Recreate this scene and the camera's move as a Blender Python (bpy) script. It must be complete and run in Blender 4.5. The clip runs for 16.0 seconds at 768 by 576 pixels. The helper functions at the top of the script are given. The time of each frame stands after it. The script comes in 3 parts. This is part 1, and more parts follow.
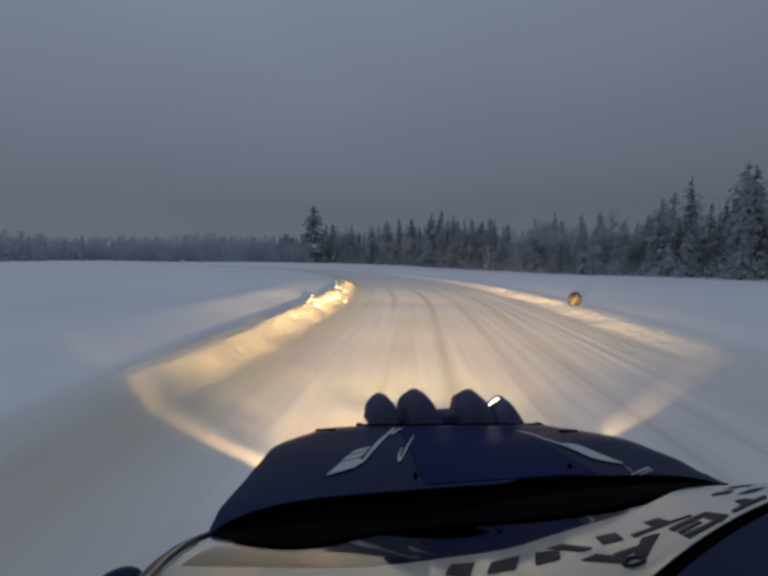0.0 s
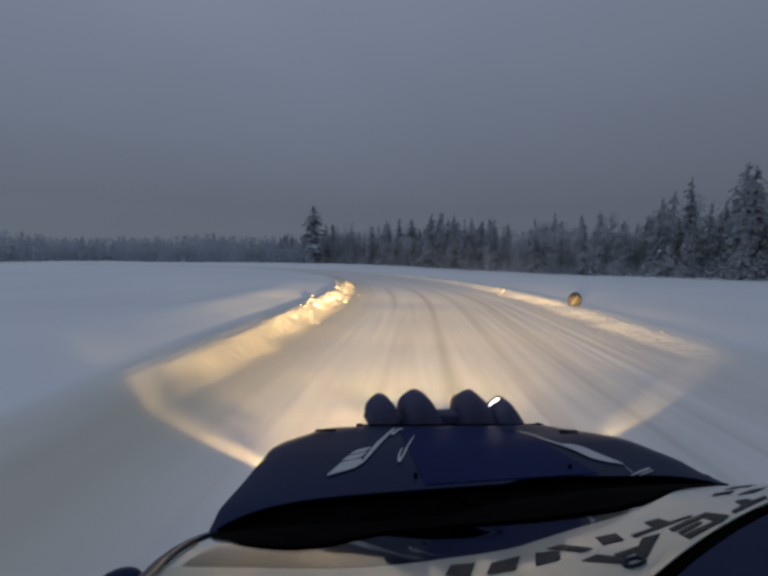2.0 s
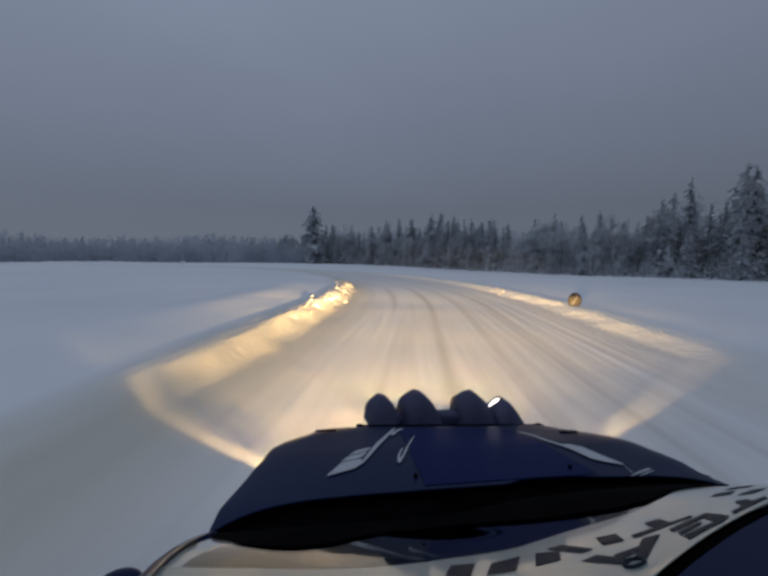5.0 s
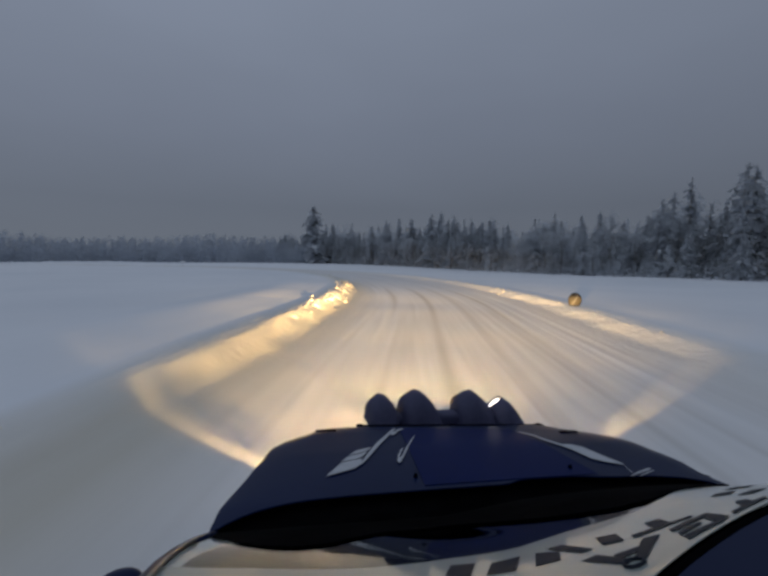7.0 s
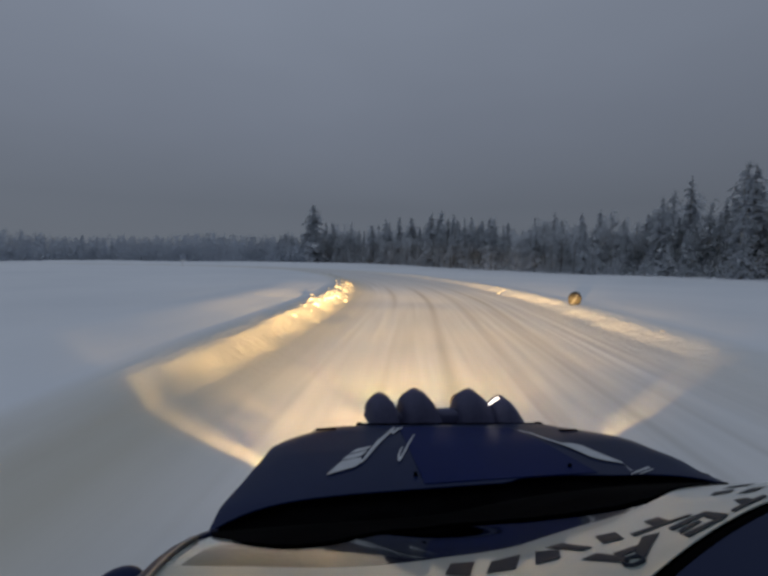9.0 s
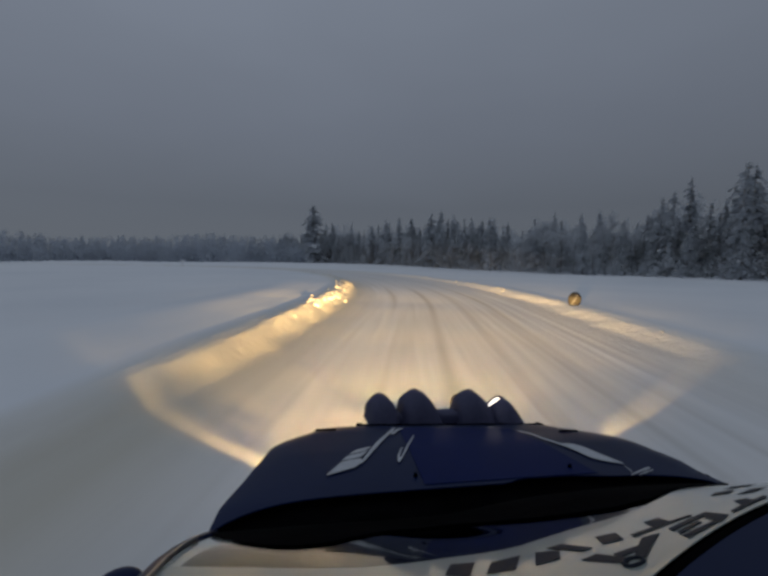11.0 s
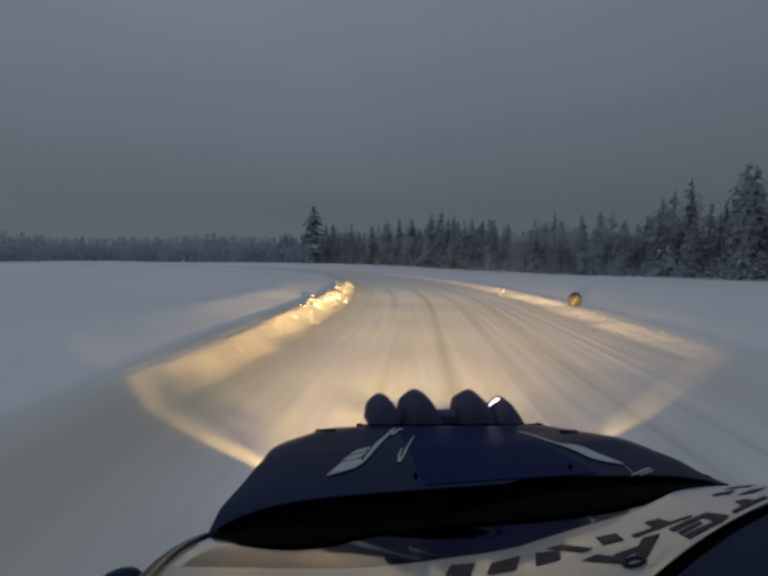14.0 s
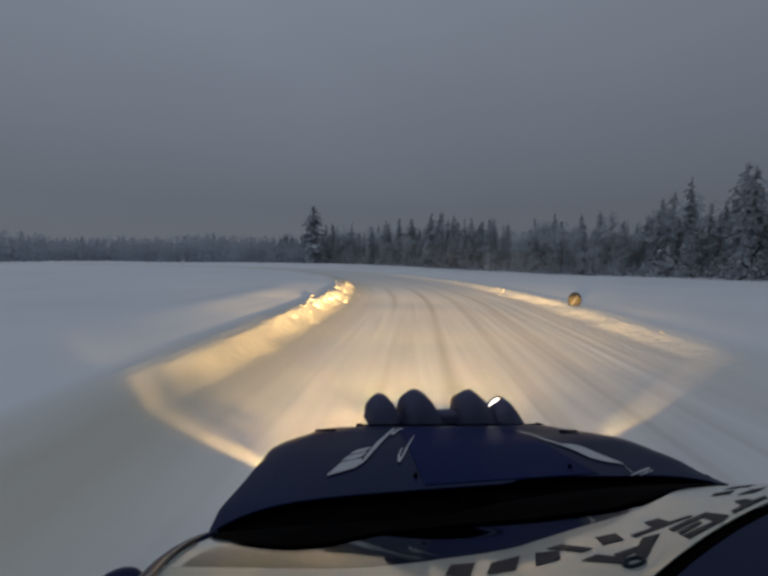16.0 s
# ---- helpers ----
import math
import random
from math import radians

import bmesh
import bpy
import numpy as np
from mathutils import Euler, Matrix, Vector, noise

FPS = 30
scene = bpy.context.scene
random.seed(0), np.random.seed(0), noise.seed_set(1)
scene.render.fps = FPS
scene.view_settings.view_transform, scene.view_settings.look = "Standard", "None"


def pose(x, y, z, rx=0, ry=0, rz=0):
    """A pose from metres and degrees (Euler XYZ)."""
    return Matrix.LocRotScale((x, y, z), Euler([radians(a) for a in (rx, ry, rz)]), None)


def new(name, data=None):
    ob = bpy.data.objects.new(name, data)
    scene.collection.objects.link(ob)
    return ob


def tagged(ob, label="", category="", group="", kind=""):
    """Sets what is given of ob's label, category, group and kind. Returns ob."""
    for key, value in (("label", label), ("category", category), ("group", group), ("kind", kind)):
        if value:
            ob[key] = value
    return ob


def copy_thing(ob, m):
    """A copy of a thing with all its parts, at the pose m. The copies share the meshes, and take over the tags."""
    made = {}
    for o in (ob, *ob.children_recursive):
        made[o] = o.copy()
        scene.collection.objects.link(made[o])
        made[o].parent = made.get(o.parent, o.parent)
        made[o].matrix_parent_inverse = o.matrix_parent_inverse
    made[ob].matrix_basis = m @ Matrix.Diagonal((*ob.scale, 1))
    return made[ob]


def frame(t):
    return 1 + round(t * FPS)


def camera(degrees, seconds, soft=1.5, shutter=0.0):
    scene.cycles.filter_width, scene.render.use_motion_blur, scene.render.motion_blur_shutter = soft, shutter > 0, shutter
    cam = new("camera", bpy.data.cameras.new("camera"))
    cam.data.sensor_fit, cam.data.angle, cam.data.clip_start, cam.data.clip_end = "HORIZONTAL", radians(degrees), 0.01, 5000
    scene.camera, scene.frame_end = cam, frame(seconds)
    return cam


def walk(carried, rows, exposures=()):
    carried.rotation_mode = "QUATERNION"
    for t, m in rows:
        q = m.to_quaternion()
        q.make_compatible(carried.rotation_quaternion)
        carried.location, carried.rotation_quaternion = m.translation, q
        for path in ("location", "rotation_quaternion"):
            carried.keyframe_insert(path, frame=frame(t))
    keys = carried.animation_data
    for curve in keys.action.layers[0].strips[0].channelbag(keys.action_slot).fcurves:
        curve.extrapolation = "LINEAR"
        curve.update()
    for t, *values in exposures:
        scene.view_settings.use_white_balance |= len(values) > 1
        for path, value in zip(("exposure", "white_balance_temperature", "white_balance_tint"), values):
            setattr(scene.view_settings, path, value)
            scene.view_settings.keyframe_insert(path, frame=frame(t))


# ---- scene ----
# ---- camera: clamped to the roof of the car ----
cam = camera(86.0, 16.0, soft=3.2)
EYE = (0.0, 0.0, 1.60)
TILT, LEAN = 86.1, -0.6
# small shake of the clamp: seconds, tilt, turn (degrees)
SHAKE = [(0, -.05, 0), (.5, -.03, .01), (1, -.03, 0), (1.5, -.06, 0), (2, 0, .01), (2.5, .02, -.01), (3, .1, 0),
         (3.5, -.07, .01), (4, .08, .01), (5.2, .05, 0), (6.5, .1, -.02), (7, .05, .01), (7.5, -.06, 0), (8, -.1, 0),
         (8.5, -.13, .03), (9, -.12, .01), (10.2, -.05, 0), (11.5, -.03, -.01), (12, 0, -.01), (12.5, 0, 0), (13, 0, .01),
         (13.5, .03, .01), (14, 0, .02), (14.5, -.1, .02), (15, 0, .01), (15.5, .1, -.01), (16, 0, 0)]
walk(cam, [(t, pose(*EYE, TILT + a, LEAN, b)) for t, a, b in SHAKE],
     [(0, -.02, 6550, 10), (1, -.07, 6500, 10), (2, -.04, 6450, 10), (4, .05, 6400, 10), (6.5, .10, 6500, 10), (7.5, .02, 6700, 9), (9, .04, 6800, 9), (11.5, -.17, 6900, 8),
      (12.5, -.16, 7050, 8), (13.5, -.26, 7050, 8), (14, -.25, 6950, 8), (14.5, -.17, 6950, 8), (15, -.10, 6950, 8), (16, -.06, 6950, 8)])

# ---- world: overcast dusk, brighter overhead than at the horizon ----
world = bpy.data.worlds.new("dusk_sky")
scene.world = world
world.use_nodes = True
wn, wl = world.node_tree.nodes, world.node_tree.links
wn.clear()
w_out, w_bg = wn.new("ShaderNodeOutputWorld"), wn.new("ShaderNodeBackground")
w_tc, w_sep, w_ramp = wn.new("ShaderNodeTexCoord"), wn.new("ShaderNodeSeparateXYZ"), wn.new("ShaderNodeValToRGB")
w_map, w_noise, w_mix = wn.new("ShaderNodeMapping"), wn.new("ShaderNodeTexNoise"), wn.new("ShaderNodeMix")
w_map.inputs["Scale"].default_value = (1.0, 1.0, 2.6)
w_noise.inputs["Scale"].default_value, w_noise.inputs["Detail"].default_value = 1.6, 3.0
w_mix.data_type, w_mix.blend_type = "RGBA", "OVERLAY"
w_mix.inputs[0].default_value = 0.10
ramp = w_ramp.color_ramp
ramp.elements[0].position, ramp.elements[0].color = 0.0, (0.130, 0.150, 0.186, 1)
ramp.elements[1].position, ramp.elements[1].color = 1.0, (0.352, 0.405, 0.48, 1)
for at, c in ((0.12, (0.122, 0.143, 0.184)), (0.28, (0.154, 0.181, 0.240)), (0.55, (0.208, 0.245, 0.325))):
    e = ramp.elements.new(at)
    e.color = (*c, 1)
wl.new(w_tc.outputs["Generated"], w_sep.inputs[0])
wl.new(w_sep.outputs["Z"], w_ramp.inputs[0])
wl.new(w_tc.outputs["Generated"], w_map.inputs[0])
wl.new(w_map.outputs[0], w_noise.inputs["Vector"])
wl.new(w_ramp.outputs[0], w_mix.inputs[6])
wl.new(w_noise.outputs["Fac"], w_mix.inputs[7])
# the cloud is a little thinner to the left
w_side, w_tone = wn.new("ShaderNodeMapRange"), wn.new("ShaderNodeVectorMath")
w_side.inputs[1].default_value, w_side.inputs[2].default_value = -.75, .55
w_side.inputs[3].default_value, w_side.inputs[4].default_value = 1.13, .94
w_tone.operation = "SCALE"
wl.new(w_sep.outputs["X"], w_side.inputs[0])
wl.new(w_mix.outputs[2], w_tone.inputs[0])
wl.new(w_side.outputs[0], w_tone.inputs["Scale"])
wl.new(w_tone.outputs[0], w_bg.inputs["Color"])
wl.new(w_bg.outputs[0], w_out.inputs["Surface"])
w_bg.inputs["Strength"].default_value = 0.92

# ---- the car's frame and its lamps ----
CAR = pose(0, 0, 0, 0, 0, 8.0) @ pose(0, 0, 0, 0, 1.0, 0)
MID = 0.48                                   # the car's middle, from the camera's side of the roof


LAMP_HIGH = 0.72
WARM = (1.0, 0.64, 0.255)


def beam(x, upright, across, blend, watts, down=None, side=0.0, size=.03, y=2.37, high=LAMP_HIGH):
    """A lamp's flat beam: half angles upright and across; it is cut off just over the horizon."""
    data = bpy.data.lights.new("headlight_beam", "SPOT")
    data.energy, data.color, data.spot_size, data.spot_blend, data.shadow_soft_size = watts, WARM, radians(2 * upright), blend, size
    ob = new("headlight_beam", data)
    p = CAR @ Vector((x, y, 0))
    wide = math.tan(radians(across)) / math.tan(radians(upright))
    ob.matrix_world = pose(p.x, p.y, high, 90 - (upright + .35 if down is None else down), 0, side) @ Matrix.Diagonal((wide, 1, 1, 1))
    return ob


# low and high beams of the two outer lamps: half angles upright and across, power, aim
LEFT_BEAMS = [(9, 50, 320, -4), (9, 50, 220, 8), (13, 50, 215, -4), (18, 50, 92, -4), (24, 58, 78, -4), (32, 50, 29, -4), (5, 24, 520, 29)]
RIGHT_BEAMS = [(1.6, 30, 47000, -4), (2.5, 42, 15000, -5), (4, 50, 2800, -5), (4, 42, 3500, -5), (6, 50, 1650, -5), (9, 50, 500, -5), (13, 50, 85, -12),
               (24, 58, 36, -4), (5, 24, 450, -31)]
for off, beams in ((-.42, LEFT_BEAMS), (.42, RIGHT_BEAMS)):
    for upright, across, watts, side in beams:
        beam(MID + off, upright, across, 1, watts, side=side)
# added warm beam on the far trees, in place of lamplit haze
beam(MID + .42, 2.6, 20, 1, 10000, -.8, -7)
# two bonnet lamps, each with an unseen disc added ahead to leave a bright rim: place, aim, dip, half angle, power,
# shift of the disc
RIM_LAMPS = [(.474, 4.0, 15.0, 48.4, 600, .002), (.762, -4.0, 10.0, 46.0, 1000, -.003)]
for x, side, dip, half, watts, shift in RIM_LAMPS:
    beam(x, half + .6, half + .6, .14, watts, dip, side, .006, 2.20, .78)
    # an added spot ahead of the disc fills the cone it blocks
    beam(x, half - 1, half - 1, .45, 25, dip, side, .03, 2.27, .775)


# ---- materials ----
def mat(name, colour=(.8, .8, .8), rough=.5, metal=0.0, spec=.5, coat=0.0, emit=None, power=0.0, trans=0.0, ior=1.5):
    m = bpy.data.materials.new(name)
    m.use_nodes = True
    b = m.node_tree.nodes["Principled BSDF"]
    b.inputs["Base Color"].default_value = (*colour, 1)
    b.inputs["Roughness"].default_value, b.inputs["Metallic"].default_value = rough, metal
    b.inputs["Specular IOR Level"].default_value, b.inputs["Coat Weight"].default_value = spec, coat
    b.inputs["Transmission Weight"].default_value, b.inputs["IOR"].default_value = trans, ior
    if emit:
        b.inputs["Emission Color"].default_value, b.inputs["Emission Strength"].default_value = (*emit, 1), power
    return m


def vary(m, low, high, scale, detail=5.0, squash=(1, 1, 1), coords="Object", where=(.35, .65), bump=0.0, bump_scale=None):
    """Mottles a material between two colours by noise at two scales, with a fine relief."""
    n, l = m.node_tree.nodes, m.node_tree.links
    b = n["Principled BSDF"]
    tc, mp = n.new("ShaderNodeTexCoord"), n.new("ShaderNodeMapping")
    mp.inputs["Scale"].default_value = squash
    l.new(tc.outputs[coords], mp.inputs[0])
    n1, n2 = n.new("ShaderNodeTexNoise"), n.new("ShaderNodeTexNoise")
    n1.inputs["Scale"].default_value, n1.inputs["Detail"].default_value = scale, detail
    n2.inputs["Scale"].default_value, n2.inputs["Detail"].default_value = scale * 7.3, 3.0
    l.new(mp.outputs[0], n1.inputs["Vector"])
    l.new(mp.outputs[0], n2.inputs["Vector"])
    add = n.new("ShaderNodeMath")
    add.operation = "MULTIPLY_ADD"
    add.inputs[1].default_value = 0.35
    l.new(n2.outputs["Fac"], add.inputs[0])
    l.new(n1.outputs["Fac"], add.inputs[2])
    r = n.new("ShaderNodeValToRGB")
    r.color_ramp.elements[0].position, r.color_ramp.elements[0].color = where[0] + .17, (*low, 1)
    r.color_ramp.elements[1].position, r.color_ramp.elements[1].color = where[1] + .17, (*high, 1)
    l.new(add.outputs[0], r.inputs[0])
    l.new(r.outputs[0], b.inputs["Base Color"])
    if bump:
        bp = n.new("ShaderNodeBump")
        bp.inputs["Strength"].default_value, bp.inputs["Distance"].default_value = bump, bump_scale or .02
        l.new(add.outputs[0], bp.inputs["Height"])
        l.new(bp.outputs[0], b.inputs["Normal"])
    return m


def let_through(m, share):
    """Mixes a translucent share into a material, which lightens inner crowns as frost and haze would."""
    n, l = m.node_tree.nodes, m.node_tree.links
    b, out = n["Principled BSDF"], n["Material Output"]
    tr, mix = n.new("ShaderNodeBsdfTranslucent"), n.new("ShaderNodeMixShader")
    mix.inputs[0].default_value = share
    if b.inputs["Base Color"].links:
        l.new(b.inputs["Base Color"].links[0].from_socket, tr.inputs["Color"])
    l.new(b.outputs[0], mix.inputs[1])
    l.new(tr.outputs[0], mix.inputs[2])
    l.new(mix.outputs[0], out.inputs["Surface"])
    return m


CLOD = vary(mat("broken_snow", rough=.8, spec=.2), (.56, .54, .47), (.74, .72, .66), 3.0, bump=.5, bump_scale=.03)
# Tree colours are pale and even, for frost and to stand for haze.
TREE_SNOW = vary(mat("bough_snow", rough=.85, spec=.2), (.56, .59, .63), (.74, .765, .79), 1.5, bump=.3, bump_scale=.05)
NEEDLE = let_through(vary(mat("frosted_hazed_needles", rough=.85, spec=.1), (.54, .565, .59), (.70, .725, .765), 1.6, bump=.2, where=(.36, .66)), .66)
TWIG = let_through(vary(mat("frosted_hazed_twigs", rough=.85, spec=.1), (.56, .585, .62), (.74, .77, .81), 1.2, where=(.36, .66)), .58)
BARK = vary(mat("bark", rough=.9, spec=.2), (.14, .13, .125), (.36, .355, .355), 3.0, squash=(1, 1, .25), bump=.5)
# Far woods are coloured close to the sky to stand for haze.
FAR_HAZED = let_through(vary(mat("frosted_hazed_far_woods", rough=.9, spec=.05), (.46, .495, .55), (.60, .64, .70), .18, where=(.35, .65)), .40)
PAINT = vary(mat("navy_paint", rough=.28, spec=.074), (.0042, .0112, .046), (.007, .0155, .060), 1.4, where=(.3, .7))
COVER = vary(mat("padded_navy_cover", rough=.6, spec=.3), (.040, .042, .088), (.058, .060, .118), 6.0, bump=.4, bump_scale=.004)
BLUE = vary(mat("blue_paint", rough=.36, spec=.04), (.0022, .0085, .062), (.0034, .0112, .084), 1.4, where=(.3, .7))
ROOF = vary(mat("navy_roof_paint", rough=.5, spec=.12), (.010, .016, .048), (.014, .022, .062), 1.4, where=(.3, .7))
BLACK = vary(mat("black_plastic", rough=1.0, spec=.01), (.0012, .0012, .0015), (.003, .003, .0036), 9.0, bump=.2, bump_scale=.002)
RUBBER = vary(mat("rubber", rough=.8, spec=.2), (.008, .008, .009), (.02, .02, .021), 14.0)
STEEL = vary(mat("brushed_trim", rough=.35, metal=1.0), (.18, .18, .19), (.30, .30, .31), 12.0)
GLASS = mat("windscreen_glass", (.75, .82, .80), .02, trans=1.0, ior=1.155)
GLASS.node_tree.nodes["Principled BSDF"].inputs["Specular Tint"].default_value = (.84, .93, .62, 1)
STICKER = vary(mat("white_vinyl", rough=.32, spec=.25, coat=.6), (.30, .34, .325), (.365, .405, .385), 5.0)
LETTER = vary(mat("grey_vinyl", rough=.5, spec=.06), (.014, .018, .028), (.024, .029, .041), 6.0)
SILVER = vary(mat("silver_vinyl", rough=.3, spec=.5), (.42, .44, .48), (.52, .54, .58), 6.0)
# Emission painted in for glints at the lamp covers.
GLINT_GLOW = mat("painted_lamp_glint", (.9, .9, .9), .1, emit=(1.0, .93, .85), power=2.6)
GLOW = mat("lit_lamp_glass", (.9, .9, .9), .1, emit=(1.0, .93, .85), power=14.0)
YELLOW = vary(mat("dull_yellow_sign_face", rough=.55), (.058, .050, .036), (.078, .068, .050), 6.0)
PLATE = vary(mat("white_reflector_sheet", rough=.4), (.80, .80, .80), (.88, .88, .88), 8.0)
DARK = vary(mat("black_sign_ink", rough=.5), (.012, .012, .012), (.03, .03, .03), 8.0)


def packed_snow():
    """Soft snow beside the track and driven, streaked snow on it, by the lateral track coordinate in the mesh."""
    m = mat("track_snow", rough=.8, spec=.25)
    n, l = m.node_tree.nodes, m.node_tree.links
    b = n["Principled BSDF"]
    uv = n.new("ShaderNodeUVMap")
    uv.uv_map = "track"
    mp = n.new("ShaderNodeMapping")
    mp.inputs["Scale"].default_value = (1.0, 0.035, 1.0)
    l.new(uv.outputs[0], mp.inputs[0])
    streak, fine, blotch, field = (n.new("ShaderNodeTexNoise") for _ in range(4))
    streak.inputs["Scale"].default_value, streak.inputs["Detail"].default_value = 2.3, 5.0
    fine.inputs["Scale"].default_value, fine.inputs["Detail"].default_value = 9.0, 4.0
    l.new(mp.outputs[0], streak.inputs["Vector"])
    l.new(mp.outputs[0], fine.inputs["Vector"])
    tc = n.new("ShaderNodeTexCoord")
    blotch.inputs["Scale"].default_value, blotch.inputs["Detail"].default_value = 1.1, 6.0
    field.inputs["Scale"].default_value, field.inputs["Detail"].default_value = .12, 5.0
    l.new(tc.outputs["Object"], blotch.inputs["Vector"])
    l.new(tc.outputs["Object"], field.inputs["Vector"])
    total = n.new("ShaderNodeMath")
    total.operation = "MULTIPLY_ADD"
    total.inputs[1].default_value = .3
    l.new(fine.outputs["Fac"], total.inputs[0])
    l.new(streak.outputs["Fac"], total.inputs[2])
    road = n.new("ShaderNodeValToRGB")
    road.color_ramp.elements[0].position, road.color_ramp.elements[0].color = .48, (.70, .695, .70, 1)
    road.color_ramp.elements[1].position, road.color_ramp.elements[1].color = .92, (.81, .81, .825, 1)
    l.new(total.outputs[0], road.inputs[0])
    loose = n.new("ShaderNodeValToRGB")
    loose.color_ramp.elements[0].position, loose.color_ramp.elements[0].color = .3, (.74, .77, .82, 1)
    loose.color_ramp.elements[1].position, loose.color_ramp.elements[1].color = .7, (.84, .86, .90, 1)
    l.new(field.outputs["Fac"], loose.inputs[0])
    sep = n.new("ShaderNodeSeparateXYZ")
    l.new(uv.outputs[0], sep.inputs[0])
    ab = n.new("ShaderNodeMath")
    ab.operation = "ABSOLUTE"
    l.new(sep.outputs[0], ab.inputs[0])
    edge = n.new("ShaderNodeMapRange")
    edge.inputs[1].default_value, edge.inputs[2].default_value = 3.1, 3.9
    l.new(ab.outputs[0], edge.inputs[0])
    ice, worn, much = n.new("ShaderNodeMix"), n.new("ShaderNodeAttribute"), n.new("ShaderNodeMath")
    ice.data_type = "RGBA"
    ice.inputs[7].default_value = (.43, .405, .375, 1)
    worn.attribute_name = "worn"
    much.operation, much.inputs[1].default_value = "MULTIPLY", .75
    l.new(worn.outputs["Fac"], much.inputs[0])
    l.new(much.outputs[0], ice.inputs[0])
    l.new(road.outputs[0], ice.inputs[6])
    mix = n.new("ShaderNodeMix")
    mix.data_type = "RGBA"
    l.new(edge.outputs[0], mix.inputs[0])
    l.new(ice.outputs[2], mix.inputs[6])
    l.new(loose.outputs[0], mix.inputs[7])
    # Bank snow yellowed and darkened for dirt and for yellower lamp light.
    dirt_and_lamp_tint = n.new("ShaderNodeMix")
    dirt_and_lamp_tint.data_type = "RGBA"
    dirt_and_lamp_tint.inputs[7].default_value = (.50, .455, .345, 1)
    l.new(mix.outputs[2], dirt_and_lamp_tint.inputs[6])
    l.new(dirt_and_lamp_tint.outputs[2], b.inputs["Base Color"])
    h = n.new("ShaderNodeMath")
    h.operation = "MULTIPLY_ADD"
    h.inputs[1].default_value = .5
    l.new(blotch.outputs["Fac"], h.inputs[0])
    l.new(total.outputs[0], h.inputs[2])
    bp = n.new("ShaderNodeBump")
    bp.inputs["Strength"].default_value, bp.inputs["Distance"].default_value = .35, .04
    l.new(h.outputs[0], bp.inputs["Height"])
    crumbs, band, rough_bank = n.new("ShaderNodeTexNoise"), n.new("ShaderNodeMapRange"), n.new("ShaderNodeMath")
    crumbs.inputs["Scale"].default_value, crumbs.inputs["Detail"].default_value = 6.5, 5.0
    l.new(tc.outputs["Object"], crumbs.inputs["Vector"])
    away = n.new("ShaderNodeMath")
    away.operation, away.inputs[1].default_value = "SUBTRACT", 3.7
    l.new(ab.outputs[0], away.inputs[0])
    far = n.new("ShaderNodeMath")
    far.operation = "ABSOLUTE"
    l.new(away.outputs[0], far.inputs[0])
    band.inputs[1].default_value, band.inputs[2].default_value, band.inputs[3].default_value, band.inputs[4].default_value = .25, 1.35, 1.0, 0.0
    l.new(far.outputs[0], band.inputs[0])
    thrown = n.new("ShaderNodeMath")
    thrown.operation, thrown.inputs[1].default_value = "MULTIPLY", .65
    l.new(band.outputs[0], thrown.inputs[0])
    flank, spread = n.new("ShaderNodeMapRange"), n.new("ShaderNodeMath")
    flank.inputs[1].default_value, flank.inputs[2].default_value, flank.inputs[3].default_value, flank.inputs[4].default_value = -.5, .5, 1.0, .35
    l.new(sep.outputs[0], flank.inputs[0])
    spread.operation = "MULTIPLY"
    l.new(thrown.outputs[0], spread.inputs[0])
    l.new(flank.outputs[0], spread.inputs[1])
    l.new(spread.outputs[0], dirt_and_lamp_tint.inputs[0])
    rough_bank.operation = "MULTIPLY"
    l.new(crumbs.outputs["Fac"], rough_bank.inputs[0])
    l.new(band.outputs[0], rough_bank.inputs[1])
    bp2 = n.new("ShaderNodeBump")
    bp2.inputs["Strength"].default_value, bp2.inputs["Distance"].default_value = .5, .09
    along, driven = n.new("ShaderNodeMapRange"), n.new("ShaderNodeMath")
    along.inputs[1].default_value, along.inputs[2].default_value = 3.5, 7.0
    l.new(sep.outputs[1], along.inputs[0])
    driven.operation = "MULTIPLY"
    l.new(rough_bank.outputs[0], driven.inputs[0])
    l.new(along.outputs[0], driven.inputs[1])
    l.new(driven.outputs[0], bp2.inputs["Height"])
    l.new(bp.outputs[0], bp2.inputs["Normal"])
    l.new(bp2.outputs[0], b.inputs["Normal"])
    return m


TRACK = packed_snow()


# ---- mesh helpers ----
def part(name, bm, material, parent=None, label="", smooth=True):
    me = bpy.data.meshes.new(name)
    bm.normal_update()
    bm.to_mesh(me)
    bm.free()
    if smooth:
        me.polygons.foreach_set("use_smooth", [True] * len(me.polygons))
    me.materials.append(material)
    ob = new(name, me)
    if parent:
        ob.parent = parent
    if label:
        tagged(ob, label)
    return ob


def group_at(name, m):
    ob = new(name)
    ob.empty_display_size = .2
    ob.matrix_world = m
    return ob


